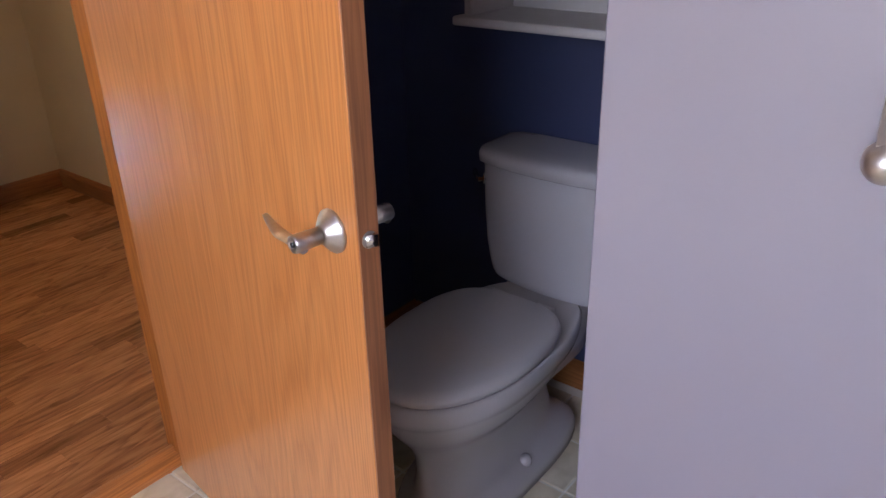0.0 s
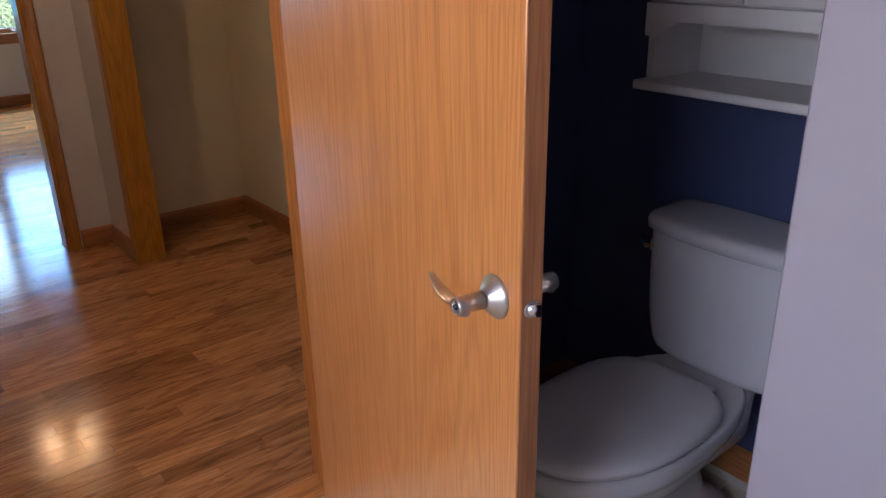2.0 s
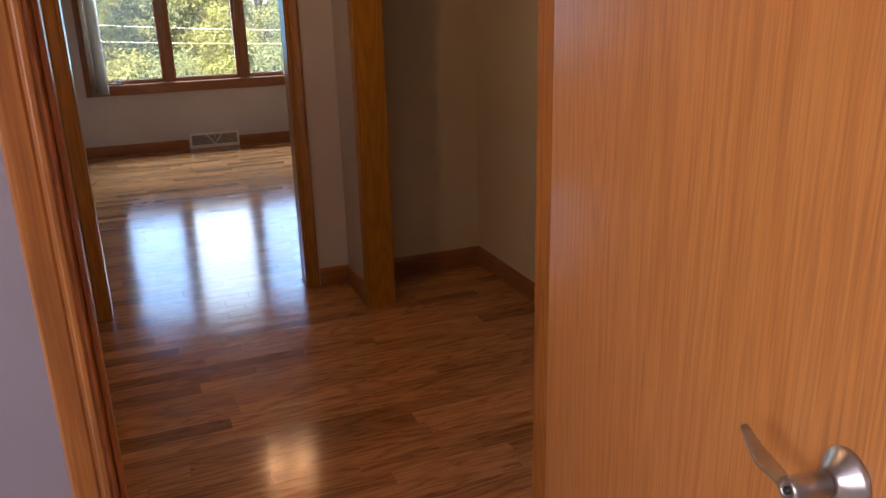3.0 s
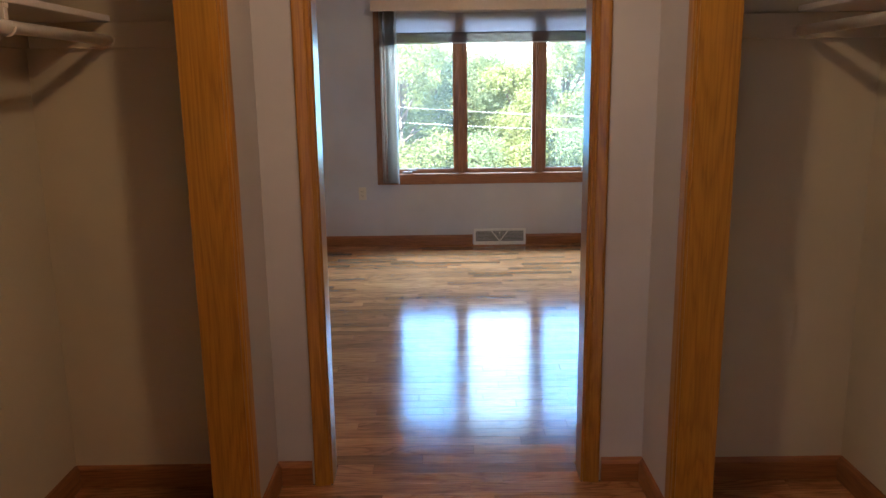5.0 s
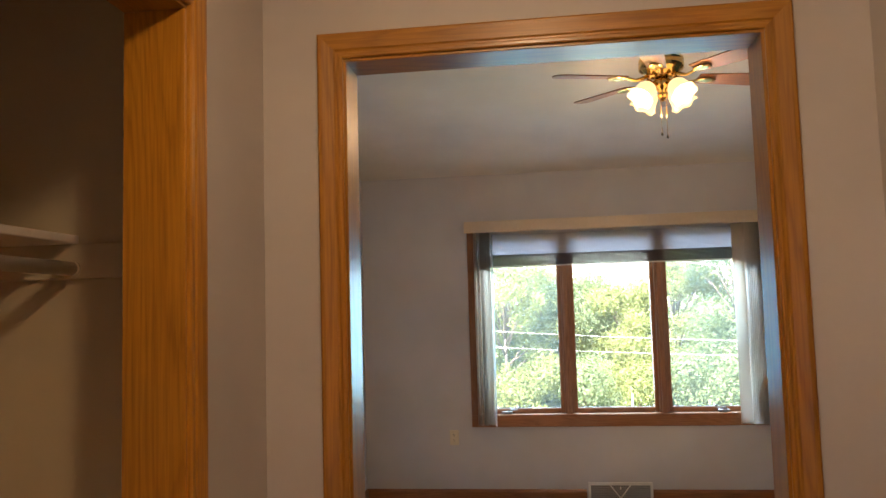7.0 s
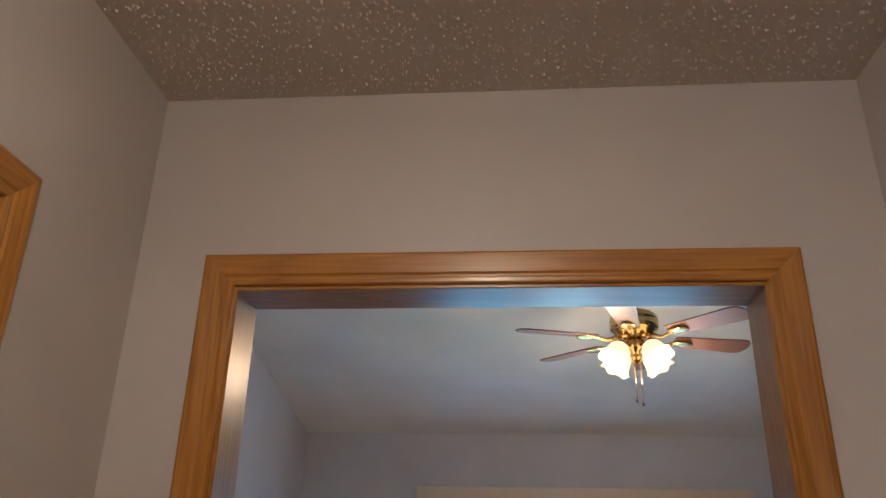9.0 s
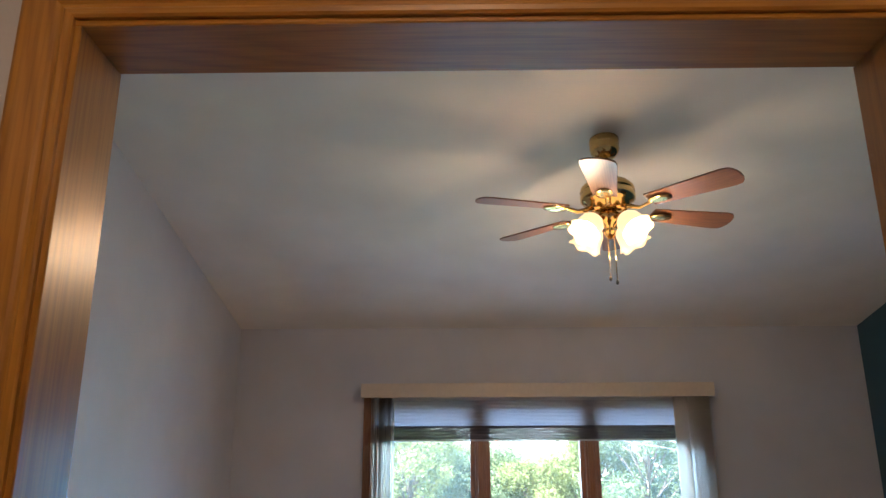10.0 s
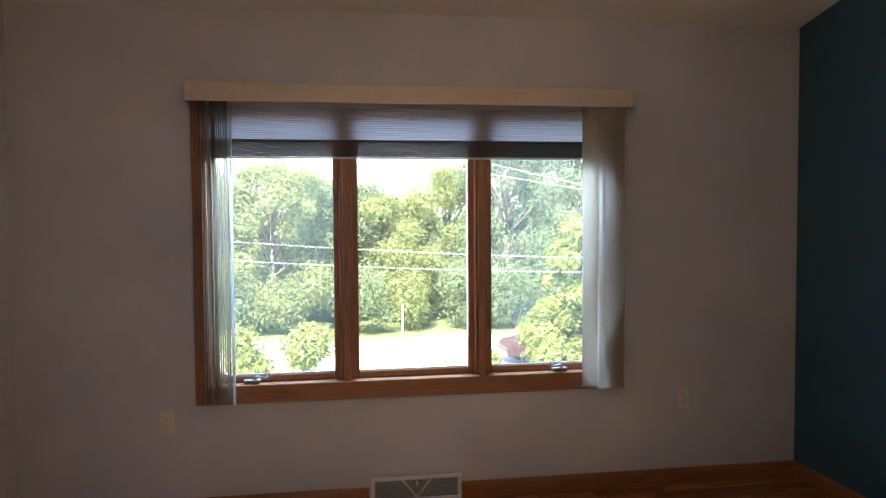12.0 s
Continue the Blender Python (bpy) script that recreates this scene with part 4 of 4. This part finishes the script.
def outlet(x):
    ob = root("wall_outlet", pose(x, BN, 0.483), label="ivory duplex wall outlet below the window", category="outlet", group="wall outlets")
    part("plate", boxes((-0.035, 0.035, -0.006, -0.0005, -0.0575, 0.0575), bevel=0.003), IVORY, ob)
    for s in (-1, 1):
        bm = bmesh.new()
        lathe(bm, [(0.0168, 0), (0.0168, 0.0035), (0.0155, 0.0045)], 20, Matrix.Translation((0, -0.0055, s * 0.0195)) @ Euler((radians(90), 0, 0)).to_matrix().to_4x4())
        sock = part("socket", bm, IVORY, ob)
        bm = bmesh.new()
        for dx in (-0.0065, 0.0065):
            box(bm, dx - 0.0012, dx + 0.0012, -0.0105, -0.0095, s * 0.0195 - 0.001, s * 0.0195 + 0.008)
        box(bm, -0.0022, 0.0022, -0.0105, -0.0095, s * 0.0195 - 0.0095, s * 0.0195 - 0.005)
        part("slots", bm, SLOT, sock)


outlet(-0.76)
outlet(1.97)

# ---- ceiling fan ----
FX, FY, FZ = 0.604, 2.24, 2.6


def ceiling_fan():
    fan = root("ceiling_fan", pose(FX, FY, FZ), label="brass ceiling fan with six walnut blades and lit tulip shades", category="ceiling fan")
    top = ceiling_z(FY) - FZ
    part("canopy", lathe(bmesh.new(), [(0.062, top + 0.012), (0.062, top - 0.018), (0.058, top - 0.03), (0.062, top - 0.036), (0.056, top - 0.06), (0.04, top - 0.078), (0.02, top - 0.086)], 36), BRASS, fan)
    part("down_rod", lathe(bmesh.new(), [(0.012, top - 0.08), (0.012, 0.13)], 18), BRASS, fan)
    part("motor_housing", lathe(bmesh.new(), [(0.02, 0.14), (0.05, 0.136), (0.09, 0.124), (0.108, 0.106), (0.112, 0.088), (0.107, 0.083), (0.112, 0.078), (0.112, 0.05), (0.102, 0.04), (0.09, 0.034), (0.078, 0.014), (0.05, 0.004), (0.02, 0.0)], 44), BRASS, fan)
    for k in range(6):
        ang = 15 + 60 * k
        m = pose(0, 0, 0, 0, 0, ang)
        iron = root("blade_iron", m)
        iron.parent = fan
        bm = bmesh.new()
        tube(bm, [(0.06, 0, 0.018), (0.1, 0, 0.002), (0.14, 0.008, -0.012), (0.185, 0.01, -0.002), (0.22, 0, 0.002)], [0.012, 0.011, 0.0085, 0.009, 0.007], 10, 0.7)
        part("arm", bm, BRASS, iron)
        bm = bmesh.new()
        rings(bm, [[(0.235 + r * 0.05 * math.cos(t * math.pi / 12), r * 0.034 * math.sin(t * math.pi / 12), z) for t in range(24)] for r, z in ((0.9, 0.002), (1.0, -0.001), (0.95, -0.006), (0.6, -0.0075), (0.3, -0.006))])
        part("medallion", fix(bm), BRASS, iron)
        # blade: rounded outer end, slight pitch
        pts = []
        for t in range(9):
            a = -math.pi / 2 + t * math.pi / 8
            pts.append((0.515 + 0.05 * max(0.0, math.cos(a)) ** 0.7, 0.066 * math.sin(a)))
        pts = [(0.19, -0.046)] + pts + [(0.19, 0.046)]
        bm = bmesh.new()
        rings(bm, [[(x, y, z) for x, y in pts] for z in (0.003, 0.009)])
        for f in bm.faces:
            f.smooth = False
        blade = part("blade", fix(bm), BLADE, fan)
        blade.matrix_basis = m @ pose(0, 0, 0, -10, 0, 0)
    part("light_fitter", lathe(bmesh.new(), [(0.03, 0.002), (0.045, -0.01), (0.048, -0.03), (0.04, -0.045), (0.022, -0.06), (0.018, -0.075), (0.026, -0.085), (0.02, -0.1), (0.008, -0.112), (0.002, -0.118)], 30), BRASS, fan)
    for k in range(4):
        ang = 215 + 90 * k
        m = pose(0, 0, 0, 0, 0, ang)
        arm = root("lamp_arm", m)
        arm.parent = fan
        bm = bmesh.new()
        tube(bm, [(0.03, 0, -0.026), (0.052, 0, -0.022), (0.068, 0, -0.028), (0.078, 0, -0.04)], 0.0075, 10)
        part("arm", bm, BRASS, arm)
        tilt = Matrix.Translation((0.074, 0, -0.036)) @ Euler((0, radians(180 - 42), 0)).to_matrix().to_4x4()
        part("socket_cup", lathe(bmesh.new(), [(0.012, -0.008), (0.024, 0.0), (0.027, 0.014), (0.024, 0.02)], 22, tilt), BRASS, arm)
        bm = bmesh.new()
        prof = [(0.024, 0.008), (0.038, 0.018), (0.05, 0.038), (0.053, 0.06), (0.055, 0.08), (0.06, 0.096), (0.068, 0.106)]
        loops = []
        for side in (0, 1):
            for i, (r, z) in enumerate(prof if side == 0 else prof[::-1]):
                flare = (i if side == 0 else len(prof) - 1 - i) / (len(prof) - 1)
                rr = r - 0.0028 * side
                loops.append([tilt @ Vector(((rr + 0.0045 * flare ** 4 * math.cos(6 * t * 2 * math.pi / 48)) * math.cos(t * 2 * math.pi / 48), (rr + 0.0045 * flare ** 4 * math.cos(6 * t * 2 * math.pi / 48)) * math.sin(t * 2 * math.pi / 48), z + 0.004 * flare ** 3 * math.cos(6 * t * 2 * math.pi / 48))) for t in range(48)])
        rings(bm, loops, False, False)
        part("tulip_shade", fix(bm), LAMPGLASS, arm, "lit frosted tulip glass shade")
        part("bulb", lathe(bmesh.new(), [(0.01, 0.02), (0.014, 0.035), (0.023, 0.055), (0.022, 0.068), (0.012, 0.08), (0.002, 0.083)], 20, tilt), BULB, arm)
        p = Matrix.Translation((FX, FY, FZ)) @ m @ tilt @ Vector((0, 0, 0.17))
        lamp("fan_lamp", "POINT", Matrix.Translation(p), 0.41, (1.0, 0.66, 0.33), radius=0.03)
    for dx, low in ((-0.012, -0.275), (0.014, -0.29)):
        bm = bmesh.new()
        tube(bm, [(dx, -0.01, -0.09), (dx, -0.012, low)], 0.0022, 6)
        chain = part("pull_chain", bm, BRASS, fan)
        part("chain_bob", lathe(bmesh.new(), [(0.002, low + 0.005), (0.006, low - 0.004), (0.0065, low - 0.012), (0.002, low - 0.018)], 14, Matrix.Translation((dx, -0.012, 0))), DARKMETAL, chain)


ceiling_fan()

# ---- outdoors ----
GZ = -4.1
FAR = 1.19  # the plan outdoors is drawn for a lawn 4.7 m below the eye, and enlarged


def ground_mat(name, a, b, scale, rough=0.9):
    m, nt, s = shader(name, a, rough)
    v = coords(nt, (1, 1, 1), False)
    f = noise_tex(nt, v, scale, 6, 0.4)
    g = noise_tex(nt, v, scale * 14, 3)
    nt.links.new(blend(nt, 0.5, ramp(nt, f, [(0.3, a), (0.7, b)]), ramp(nt, g, [(0.3, tuple(c * 0.7 for c in a)), (0.7, tuple(c * 1.2 for c in b))])), s.inputs["Base Color"])
    bump(nt, s, g, 0.5, 0.03)
    return m


def leaf_mat(name, dark, lite):
    m, nt, s = shader(name, dark, 0.6)
    geo = nt.nodes.new("ShaderNodeNewGeometry")
    colour = ramp(nt, geo.outputs["Random Per Island"], [(0, dark), (0.6, tuple((a + b) / 2 for a, b in zip(dark, lite))), (1, lite)])
    big = noise_tex(nt, coords(nt, (1, 1, 1), False), 0.7, 3)
    colour = blend(nt, 0.7, colour, ramp(nt, big, [(0.3, (0.72, 0.74, 0.72)), (0.7, (1.15, 1.15, 1.08))]), "MULTIPLY")
    nt.links.new(colour, s.inputs["Base Color"])
    t = nt.nodes.new("ShaderNodeBsdfTranslucent")
    nt.links.new(colour, t.inputs[0])
    mix = nt.nodes.new("ShaderNodeMixShader")
    mix.inputs[0].default_value = 0.55
    nt.links.new(s.outputs[0], mix.inputs[1])
    nt.links.new(t.outputs[0], mix.inputs[2])
    nt.links.new(mix.outputs[0], nt.nodes["Material Output"].inputs[0])
    return m


GRASS = ground_mat("sunlit_grass", (0.07, 0.11, 0.03), (0.14, 0.17, 0.05), 0.25)
GRAVEL = ground_mat("pale_gravel", (0.36, 0.32, 0.29), (0.46, 0.42, 0.38), 0.4)
LEAF = leaf_mat("green_leaves", (0.17, 0.205, 0.06), (0.3, 0.35, 0.115))
LEAF_COOL = leaf_mat("dark_green_leaves", (0.125, 0.18, 0.085), (0.23, 0.29, 0.13))
LEAF_BRIGHT = leaf_mat("yellow_green_leaves", (0.2, 0.25, 0.05), (0.34, 0.38, 0.1))
BARK = ground_mat("grey_bark", (0.12, 0.095, 0.065), (0.2, 0.16, 0.115), 3)

bm = bmesh.new()
vs = [bm.verts.new(p) for p in ((-900, 6, GZ), (900, 6, GZ), (900, 1500, GZ), (-900, 1500, GZ))]
bm.faces.new(vs)
structure("ground", bm, GRASS, "sunlit grass reaching to the woods", "ground")
bm = bmesh.new()
nx = 40
lo = [bm.verts.new((-30 + k * 1.7, 26.8 + 0.5 * math.sin(k * 0.7), GZ + 0.02)) for k in range(nx)]
hi = [bm.verts.new((-30 + k * 1.7, 34.8 + 0.5 * math.sin(k * 0.9 + 1), GZ + 0.02)) for k in range(nx)]
for k in range(nx - 1):
    bm.faces.new((lo[k], lo[k + 1], hi[k + 1], hi[k]))
structure("road", bm, GRAVEL, "pale sunlit gravel drive beyond the lawn", "road")


def crown(name, blobs, count, size, material, rnd, parent):
    """Many small pointed leaves gathered in clumps round the given balls (centre, radius)."""
    verts, faces = [], []
    total = sum(r * r for _, r in blobs)
    for c, r in blobs:
        for _ in range(int(count * r * r / total)):
            d = Vector((rnd.gauss(0, 1), rnd.gauss(0, 1), rnd.gauss(0, 1))).normalized()
            p = Vector(c) + d * r * (rnd.random() ** 0.55) * (1.15 + 0.35 * math.sin(9 * d.x + 3) * math.sin(8 * d.z + 5 * d.y))
            n = (d + Vector((rnd.uniform(-1, 1), rnd.uniform(-1, 1), rnd.uniform(-0.3, 1.2)))).normalized()
            u = n.orthogonal().normalized()
            u.rotate(Matrix.Rotation(rnd.random() * 6.28, 3, n))
            w = n.cross(u)
            s = size * rnd.uniform(0.6, 1.4)
            k = len(verts)
            verts += [tuple(p - u * s), tuple(p + w * s * 0.45 + n * s * 0.1), tuple(p + u * s), tuple(p - w * s * 0.45 + n * s * 0.1)]
            faces += [(k, k + 1, k + 2), (k, k + 2, k + 3)]
    me = bpy.data.meshes.new(name)
    me.from_pydata(verts, [], faces)
    me.materials.append(material)
    ob = new(name, me)
    ob.parent = parent
    return ob


def tree(x, y, height, spread, material, seed, count=36000, size=0.082, low=0.1):
    rnd = random.Random(seed)
    x, y, height, spread = x * FAR, y * FAR, height * FAR, spread * FAR
    t = root("tree", pose(x, y, GZ), label="leafy broad-crowned tree standing beyond the drive", category="tree", group="trees beyond the drive")
    bm = bmesh.new()
    lean = Vector((rnd.uniform(-0.3, 0.3), rnd.uniform(-0.2, 0.2), 0))
    tube(bm, [(0, 0, -0.1), tuple(lean * 0.3 + Vector((0, 0, height * 0.25))), tuple(lean + Vector((0, 0, height * 0.7)))], [0.017 * height, 0.012 * height, 0.004 * height], 9)
    blobs = []
    for k in range(46):
        f = rnd.uniform(low, 0.95)
        a = rnd.random() * 6.28
        reach = spread * (0.35 + 0.65 * math.sin(math.pi * min(1, f * 0.95))) * rnd.uniform(0.45, 1.0)
        c = Vector((reach * math.cos(a), reach * math.sin(a), height * f))
        tube(bm, [tuple(lean * f * 0.8 + Vector((0, 0, height * f * 0.62))), tuple(c * 0.6 + Vector((0, 0, height * f * 0.3))), tuple(c)], [0.006 * height, 0.004 * height, 0.0015 * height], 6)
        blobs.append((c, spread * rnd.uniform(0.14, 0.32)))
    blobs.append((Vector((lean.x, lean.y, height * 0.9)), spread * 0.36))
    part("trunk", bm, BARK, t)
    crown("crown", blobs, count, size, material, rnd, t)


for spec in ((-13, 34, 7.2, 2.9, LEAF, 1), (-9, 36, 7.6, 3.0, LEAF_COOL, 2), (-5.0, 34, 6.9, 3.0, LEAF, 3), (-1.8, 33, 6.9, 2.8, LEAF, 4), (-0.2, 37.5, 6.7, 2.8, LEAF, 13), (1.2, 36, 6.2, 2.7, LEAF_COOL, 5), (3.6, 34.5, 5.7, 2.3, LEAF, 6),
             (6.0, 36, 7.0, 2.4, LEAF, 7), (8.4, 34, 8.4, 2.7, LEAF_COOL, 8), (11.2, 35, 9.4, 3.1, LEAF_COOL, 9), (14.5, 36, 9.0, 3.2, LEAF, 10), (18, 35, 8.6, 3.2, LEAF_COOL, 11), (7.2, 21.0, 4.6, 1.35, LEAF_BRIGHT, 12)):
    tree(*spec)


def shrub(x, y, height, spread, material, seed, count=6500, size=0.075, label="leafy green shrub on the lawn edge"):
    rnd = random.Random(seed)
    x, y, height, spread = x * FAR, y * FAR, height * FAR, spread * FAR
    t = root("shrub", pose(x, y, GZ), label=label, category="shrub", group="shrubs by the drive")
    bm = bmesh.new()
    blobs = []
    for k in range(7):
        a = rnd.random() * 6.28
        c = Vector((spread * 0.6 * math.cos(a) * rnd.random(), spread * 0.6 * math.sin(a) * rnd.random(), height * rnd.uniform(0.3, 0.85)))
        tube(bm, [(0, 0, -0.05), tuple(c * 0.5), tuple(c)], [0.03, 0.02, 0.006], 6)
        blobs.append((c, spread * rnd.uniform(0.3, 0.5)))
    part("stems", bm, BARK, t)
    crown("foliage", blobs, count, size, material, rnd, t)


for spec in ((-1.9, 19.0, 1.9, 1.0, LEAF_BRIGHT, 21), (-0.4, 19.5, 2.0, 0.9, LEAF_BRIGHT, 22), (-3.4, 20.5, 1.8, 1.2, LEAF_BRIGHT, 23), (4.2, 19.6, 1.2, 0.55, LEAF_BRIGHT, 24), (6.0, 18.8, 1.4, 0.9, LEAF_BRIGHT, 25), (6.6, 21.6, 1.6, 1.1, LEAF_BRIGHT, 36), (8.6, 19.5, 1.9, 1.1, LEAF_BRIGHT, 26),
             (-6, 30.8, 2.6, 1.9, LEAF_COOL, 27), (-3.4, 31, 2.9, 1.8, LEAF_COOL, 28), (-0.9, 31, 2.6, 1.8, LEAF, 29), (1.4, 30.8, 2.3, 1.8, LEAF_COOL, 30), (3.6, 31.2, 2.0, 1.7, LEAF, 31), (5.6, 31.4, 2.6, 1.7, LEAF_COOL, 32), (7.9, 31, 2.9, 1.8, LEAF_COOL, 33), (10.2, 31, 3.0, 1.8, LEAF_COOL, 34), (12.8, 31.5, 3.0, 1.9, LEAF_COOL, 35)):
    shrub(*spec)

# far woods behind the first row
rnd = random.Random(77)
blobs = [(Vector((x * FAR + rnd.uniform(-1, 1), 54 + rnd.uniform(-2, 4), GZ + rnd.uniform(1.0, 6.6 if x < 8 else 10))), rnd.uniform(1.6, 2.6)) for x in range(-30, 44, 2) for _ in range(3)]
tagged(crown("far_woods", blobs, 52000, 0.2, LEAF_COOL, rnd, None), "dense green woods beyond the nearer trees", "woods", kind="stuff")


def parked_car(x, y):
    car = root("car", pose(x, y, GZ + 0.02), label="dark red-brown parked car half hidden by shrubs", category="car")
    body = plain("car_paint", (0.09, 0.05, 0.05), 0.25, 0.3)
    dark = plain("car_glass", (0.02, 0.025, 0.03), 0.06)
    side = [(-2.15, 0.35), (-2.2, 0.62), (-2.05, 0.86), (-1.1, 0.95), (-0.45, 1.4), (0.75, 1.43), (1.55, 1.02), (2.1, 0.95), (2.2, 0.6), (2.12, 0.33)]
    bm = bmesh.new()
    rings(bm, [[(px, yy, z) for px, z in side] for yy in (-0.82, 0.82)])
    for f in bm.faces:
        f.smooth = False
    bmesh.ops.bevel(bm, geom=list(bm.edges), offset=0.06, segments=2, affect="EDGES")
    part("body", fix(bm), body, car)
    for yy in (-0.83, 0.815):
        bm = bmesh.new()
        rings(bm, [[(px, yy + d, z) for px, z in ((-0.92, 0.98), (-0.4, 1.34), (0.68, 1.36), (1.25, 1.0))] for d in (0, 0.015)])
        part("side_window", fix(bm), dark, car)
    for wx in (-1.35, 1.35):
        for yy in (-0.8, 0.62):
            wheel = root("wheel")
            wheel.parent = car
            bm = bmesh.new()
            tube(bm, [(wx, yy, 0.32), (wx, yy + 0.19, 0.32)], 0.32, 22)
            part("tyre", bm, RUBBER, wheel)
            bm = bmesh.new()
            tube(bm, [(wx, yy - 0.008, 0.32), (wx, yy + 0.198, 0.32)], 0.2, 16)
            part("rim", bm, CHROME, wheel)


parked_car(8.9, 28.2)

post = root("sign_post", pose(3.75, 35.2, GZ), label="thin pale post at the far edge of the drive", category="post")
part("pole", tube(bmesh.new(), [(0, 0, 0), (0, 0, 1.5)], 0.025, 8), VENTWHITE, post)


def utility_pole(x, y, top):
    pole = root("utility_pole", pose(x, y, GZ), label="tall weathered wooden utility pole carrying the wires", category="utility pole", group="utility poles")
    part("shaft", tube(bmesh.new(), [(0, 0, -0.3), (0, 0, (top - GZ) * 0.5), (0, 0, top - GZ)], [0.15, 0.14, 0.128], 14), BARK, pole)
    part("cap", lathe(bmesh.new(), [(0.13, top - GZ - 0.01), (0.13, top - GZ + 0.02), (0.02, top - GZ + 0.06)], 14), DARKMETAL, pole)


POLES = (-15.0, 18.7)


def wire(x0, z0, x1, z1, y):
    """A sagging wire from pole to pole that passes through two places."""
    bm = bmesh.new()
    pts = []
    for k in range(41):
        x = POLES[0] + (POLES[1] - POLES[0]) * k / 40
        pts.append((x, y, z0 + (z1 - z0) * (x - x0) / (x1 - x0) + 0.0033 * (x - x0) * (x - x1)))
    tube(bm, pts, 0.003, 6)
    tagged(part("overhead_wire", bm, VENTWHITE), "pale overhead utility wire in front of the trees", "wire", group="overhead wires")


utility_pole(POLES[0], 15.3, 8.4)
utility_pole(POLES[1], 15.3, 1.9)
wire(-1.56, 1.015, 5.25, 0.61, 15.17)
wire(-1.56, 0.665, 5.25, 0.32, 15.17)
wire(3.3, 2.52, 5.2, 2.1, 15.43)
wire(3.0, 2.36, 5.2, 2.0, 15.43)

# ---- floors, piece by piece ----
bm = bmesh.new()
box(bm, CW - 0.12, BE + 0.12, -2.377, BN + 0.12, -0.12, -0.012)
structure("floor", bm, SUBFLOOR, "strip oak floor through hall and bedroom", "floor")
floor = bpy.data.objects["floor"]
PW = 0.076


def plank_verts(w, h, x0=0.0, x1=1.0, y0=0.0, top=0.0):
    c = 0.0006
    return [(x0, y0, top - h), (x1, y0, top - h), (x1, y0 + w, top - h), (x0, y0 + w, top - h), (x0, y0, top - c), (x1, y0, top - c), (x1, y0 + w, top - c), (x0, y0 + w, top - c), (x0 + c, y0 + c, top), (x1 - c, y0 + c, top), (x1 - c, y0 + w - c, top), (x0 + c, y0 + w - c, top)]


PLANK_FACES = [(0, 1, 5, 4), (1, 2, 6, 5), (2, 3, 7, 6), (3, 0, 4, 7), (4, 5, 9, 8), (5, 6, 10, 9), (6, 7, 11, 10), (7, 4, 8, 11), (8, 9, 10, 11)]
LENGTHS = [0.3, 0.4, 0.5, 0.62, 0.75, 0.9]
shared = {}


def plank_mesh(length):
    if length not in shared:
        me = bpy.data.meshes.new("plank")
        me.from_pydata(plank_verts(PW - 0.0003, 0.011, 0, length - 0.0003), [], PLANK_FACES)
        me.materials.append(FLOOR_OAK)
        shared[length] = me
    return shared[length]


rnd = random.Random(11)
rest_v, rest_f, made = [], [], 0
y = DY1 - 0.01
while y < BN:
    if y + PW < OY0:
        lo, hi = CW, CE
    elif y < OY1:
        lo, hi = OL, OR
    else:
        lo, hi = BW, BE
    x = lo - rnd.choice(LENGTHS) * rnd.random()
    while x < hi:
        ln = rnd.choice(LENGTHS)
        a, b = max(x, lo), min(x + ln, hi)
        top = rnd.uniform(-0.0003, 0.0)
        if made < 300 and y < 1.3 and b - a > 0.05:
            if a == x and b == x + ln:
                ob = new("plank", plank_mesh(ln))
            else:
                me = bpy.data.meshes.new("plank")
                me.from_pydata(plank_verts(PW - 0.0003, 0.011, 0, b - a - 0.0003), [], PLANK_FACES)
                me.materials.append(FLOOR_OAK)
                ob = new("plank", me)
            ob.location = (a, y, top)
            ob.parent = floor
            made += 1
        elif b - a > 0.01:
            k = len(rest_v)
            rest_v += plank_verts(PW - 0.0003, 0.011, a, b - 0.0003, y, top)
            rest_f += [tuple(i + k for i in f) for f in PLANK_FACES]
        x += ln
    y += PW
me = bpy.data.meshes.new("floor_planks")
me.from_pydata(rest_v, [], rest_f)
me.materials.append(FLOOR_OAK)
ob = tagged(new("floor_planks", me), kind="stuff")
ob.parent = floor

bm = bmesh.new()
box(bm, AW, AE, AS, -2.378, -0.1, -0.003)
vinyl_floor = structure("floor_bathroom", bm, GROUT, "cream vinyl floor in a square tile pattern", "floor")
TP = 0.185
tile_me = bpy.data.meshes.new("tile")
c, w = 0.003, TP - 0.005
tv = [(0, 0, -0.003), (w, 0, -0.003), (w, w, -0.003), (0, w, -0.003), (c, c, 0), (w - c, c, 0), (w - c, w - c, 0), (c, w - c, 0)]
tile_me.from_pydata(tv, [], [(0, 1, 5, 4), (1, 2, 6, 5), (2, 3, 7, 6), (3, 0, 4, 7), (4, 5, 6, 7)])
tile_me.materials.append(VINYL)
for i in range(-10, 8):
    for j in range(-12, 2):
        x, yy = 0.279 + i * TP, -2.496 + (j - 1) * TP + 0.005
        top = yy + w
        if x < AW or x + w > AE + 0.1 or yy > -2.382:
            continue
        ob = new("tile", tile_me)
        ob.location = (x + 0.0025, yy, 0)
        ob.parent = vinyl_floor
        if top > -2.378:
            ob.scale = (1, (-2.379 - yy) / w, 1)
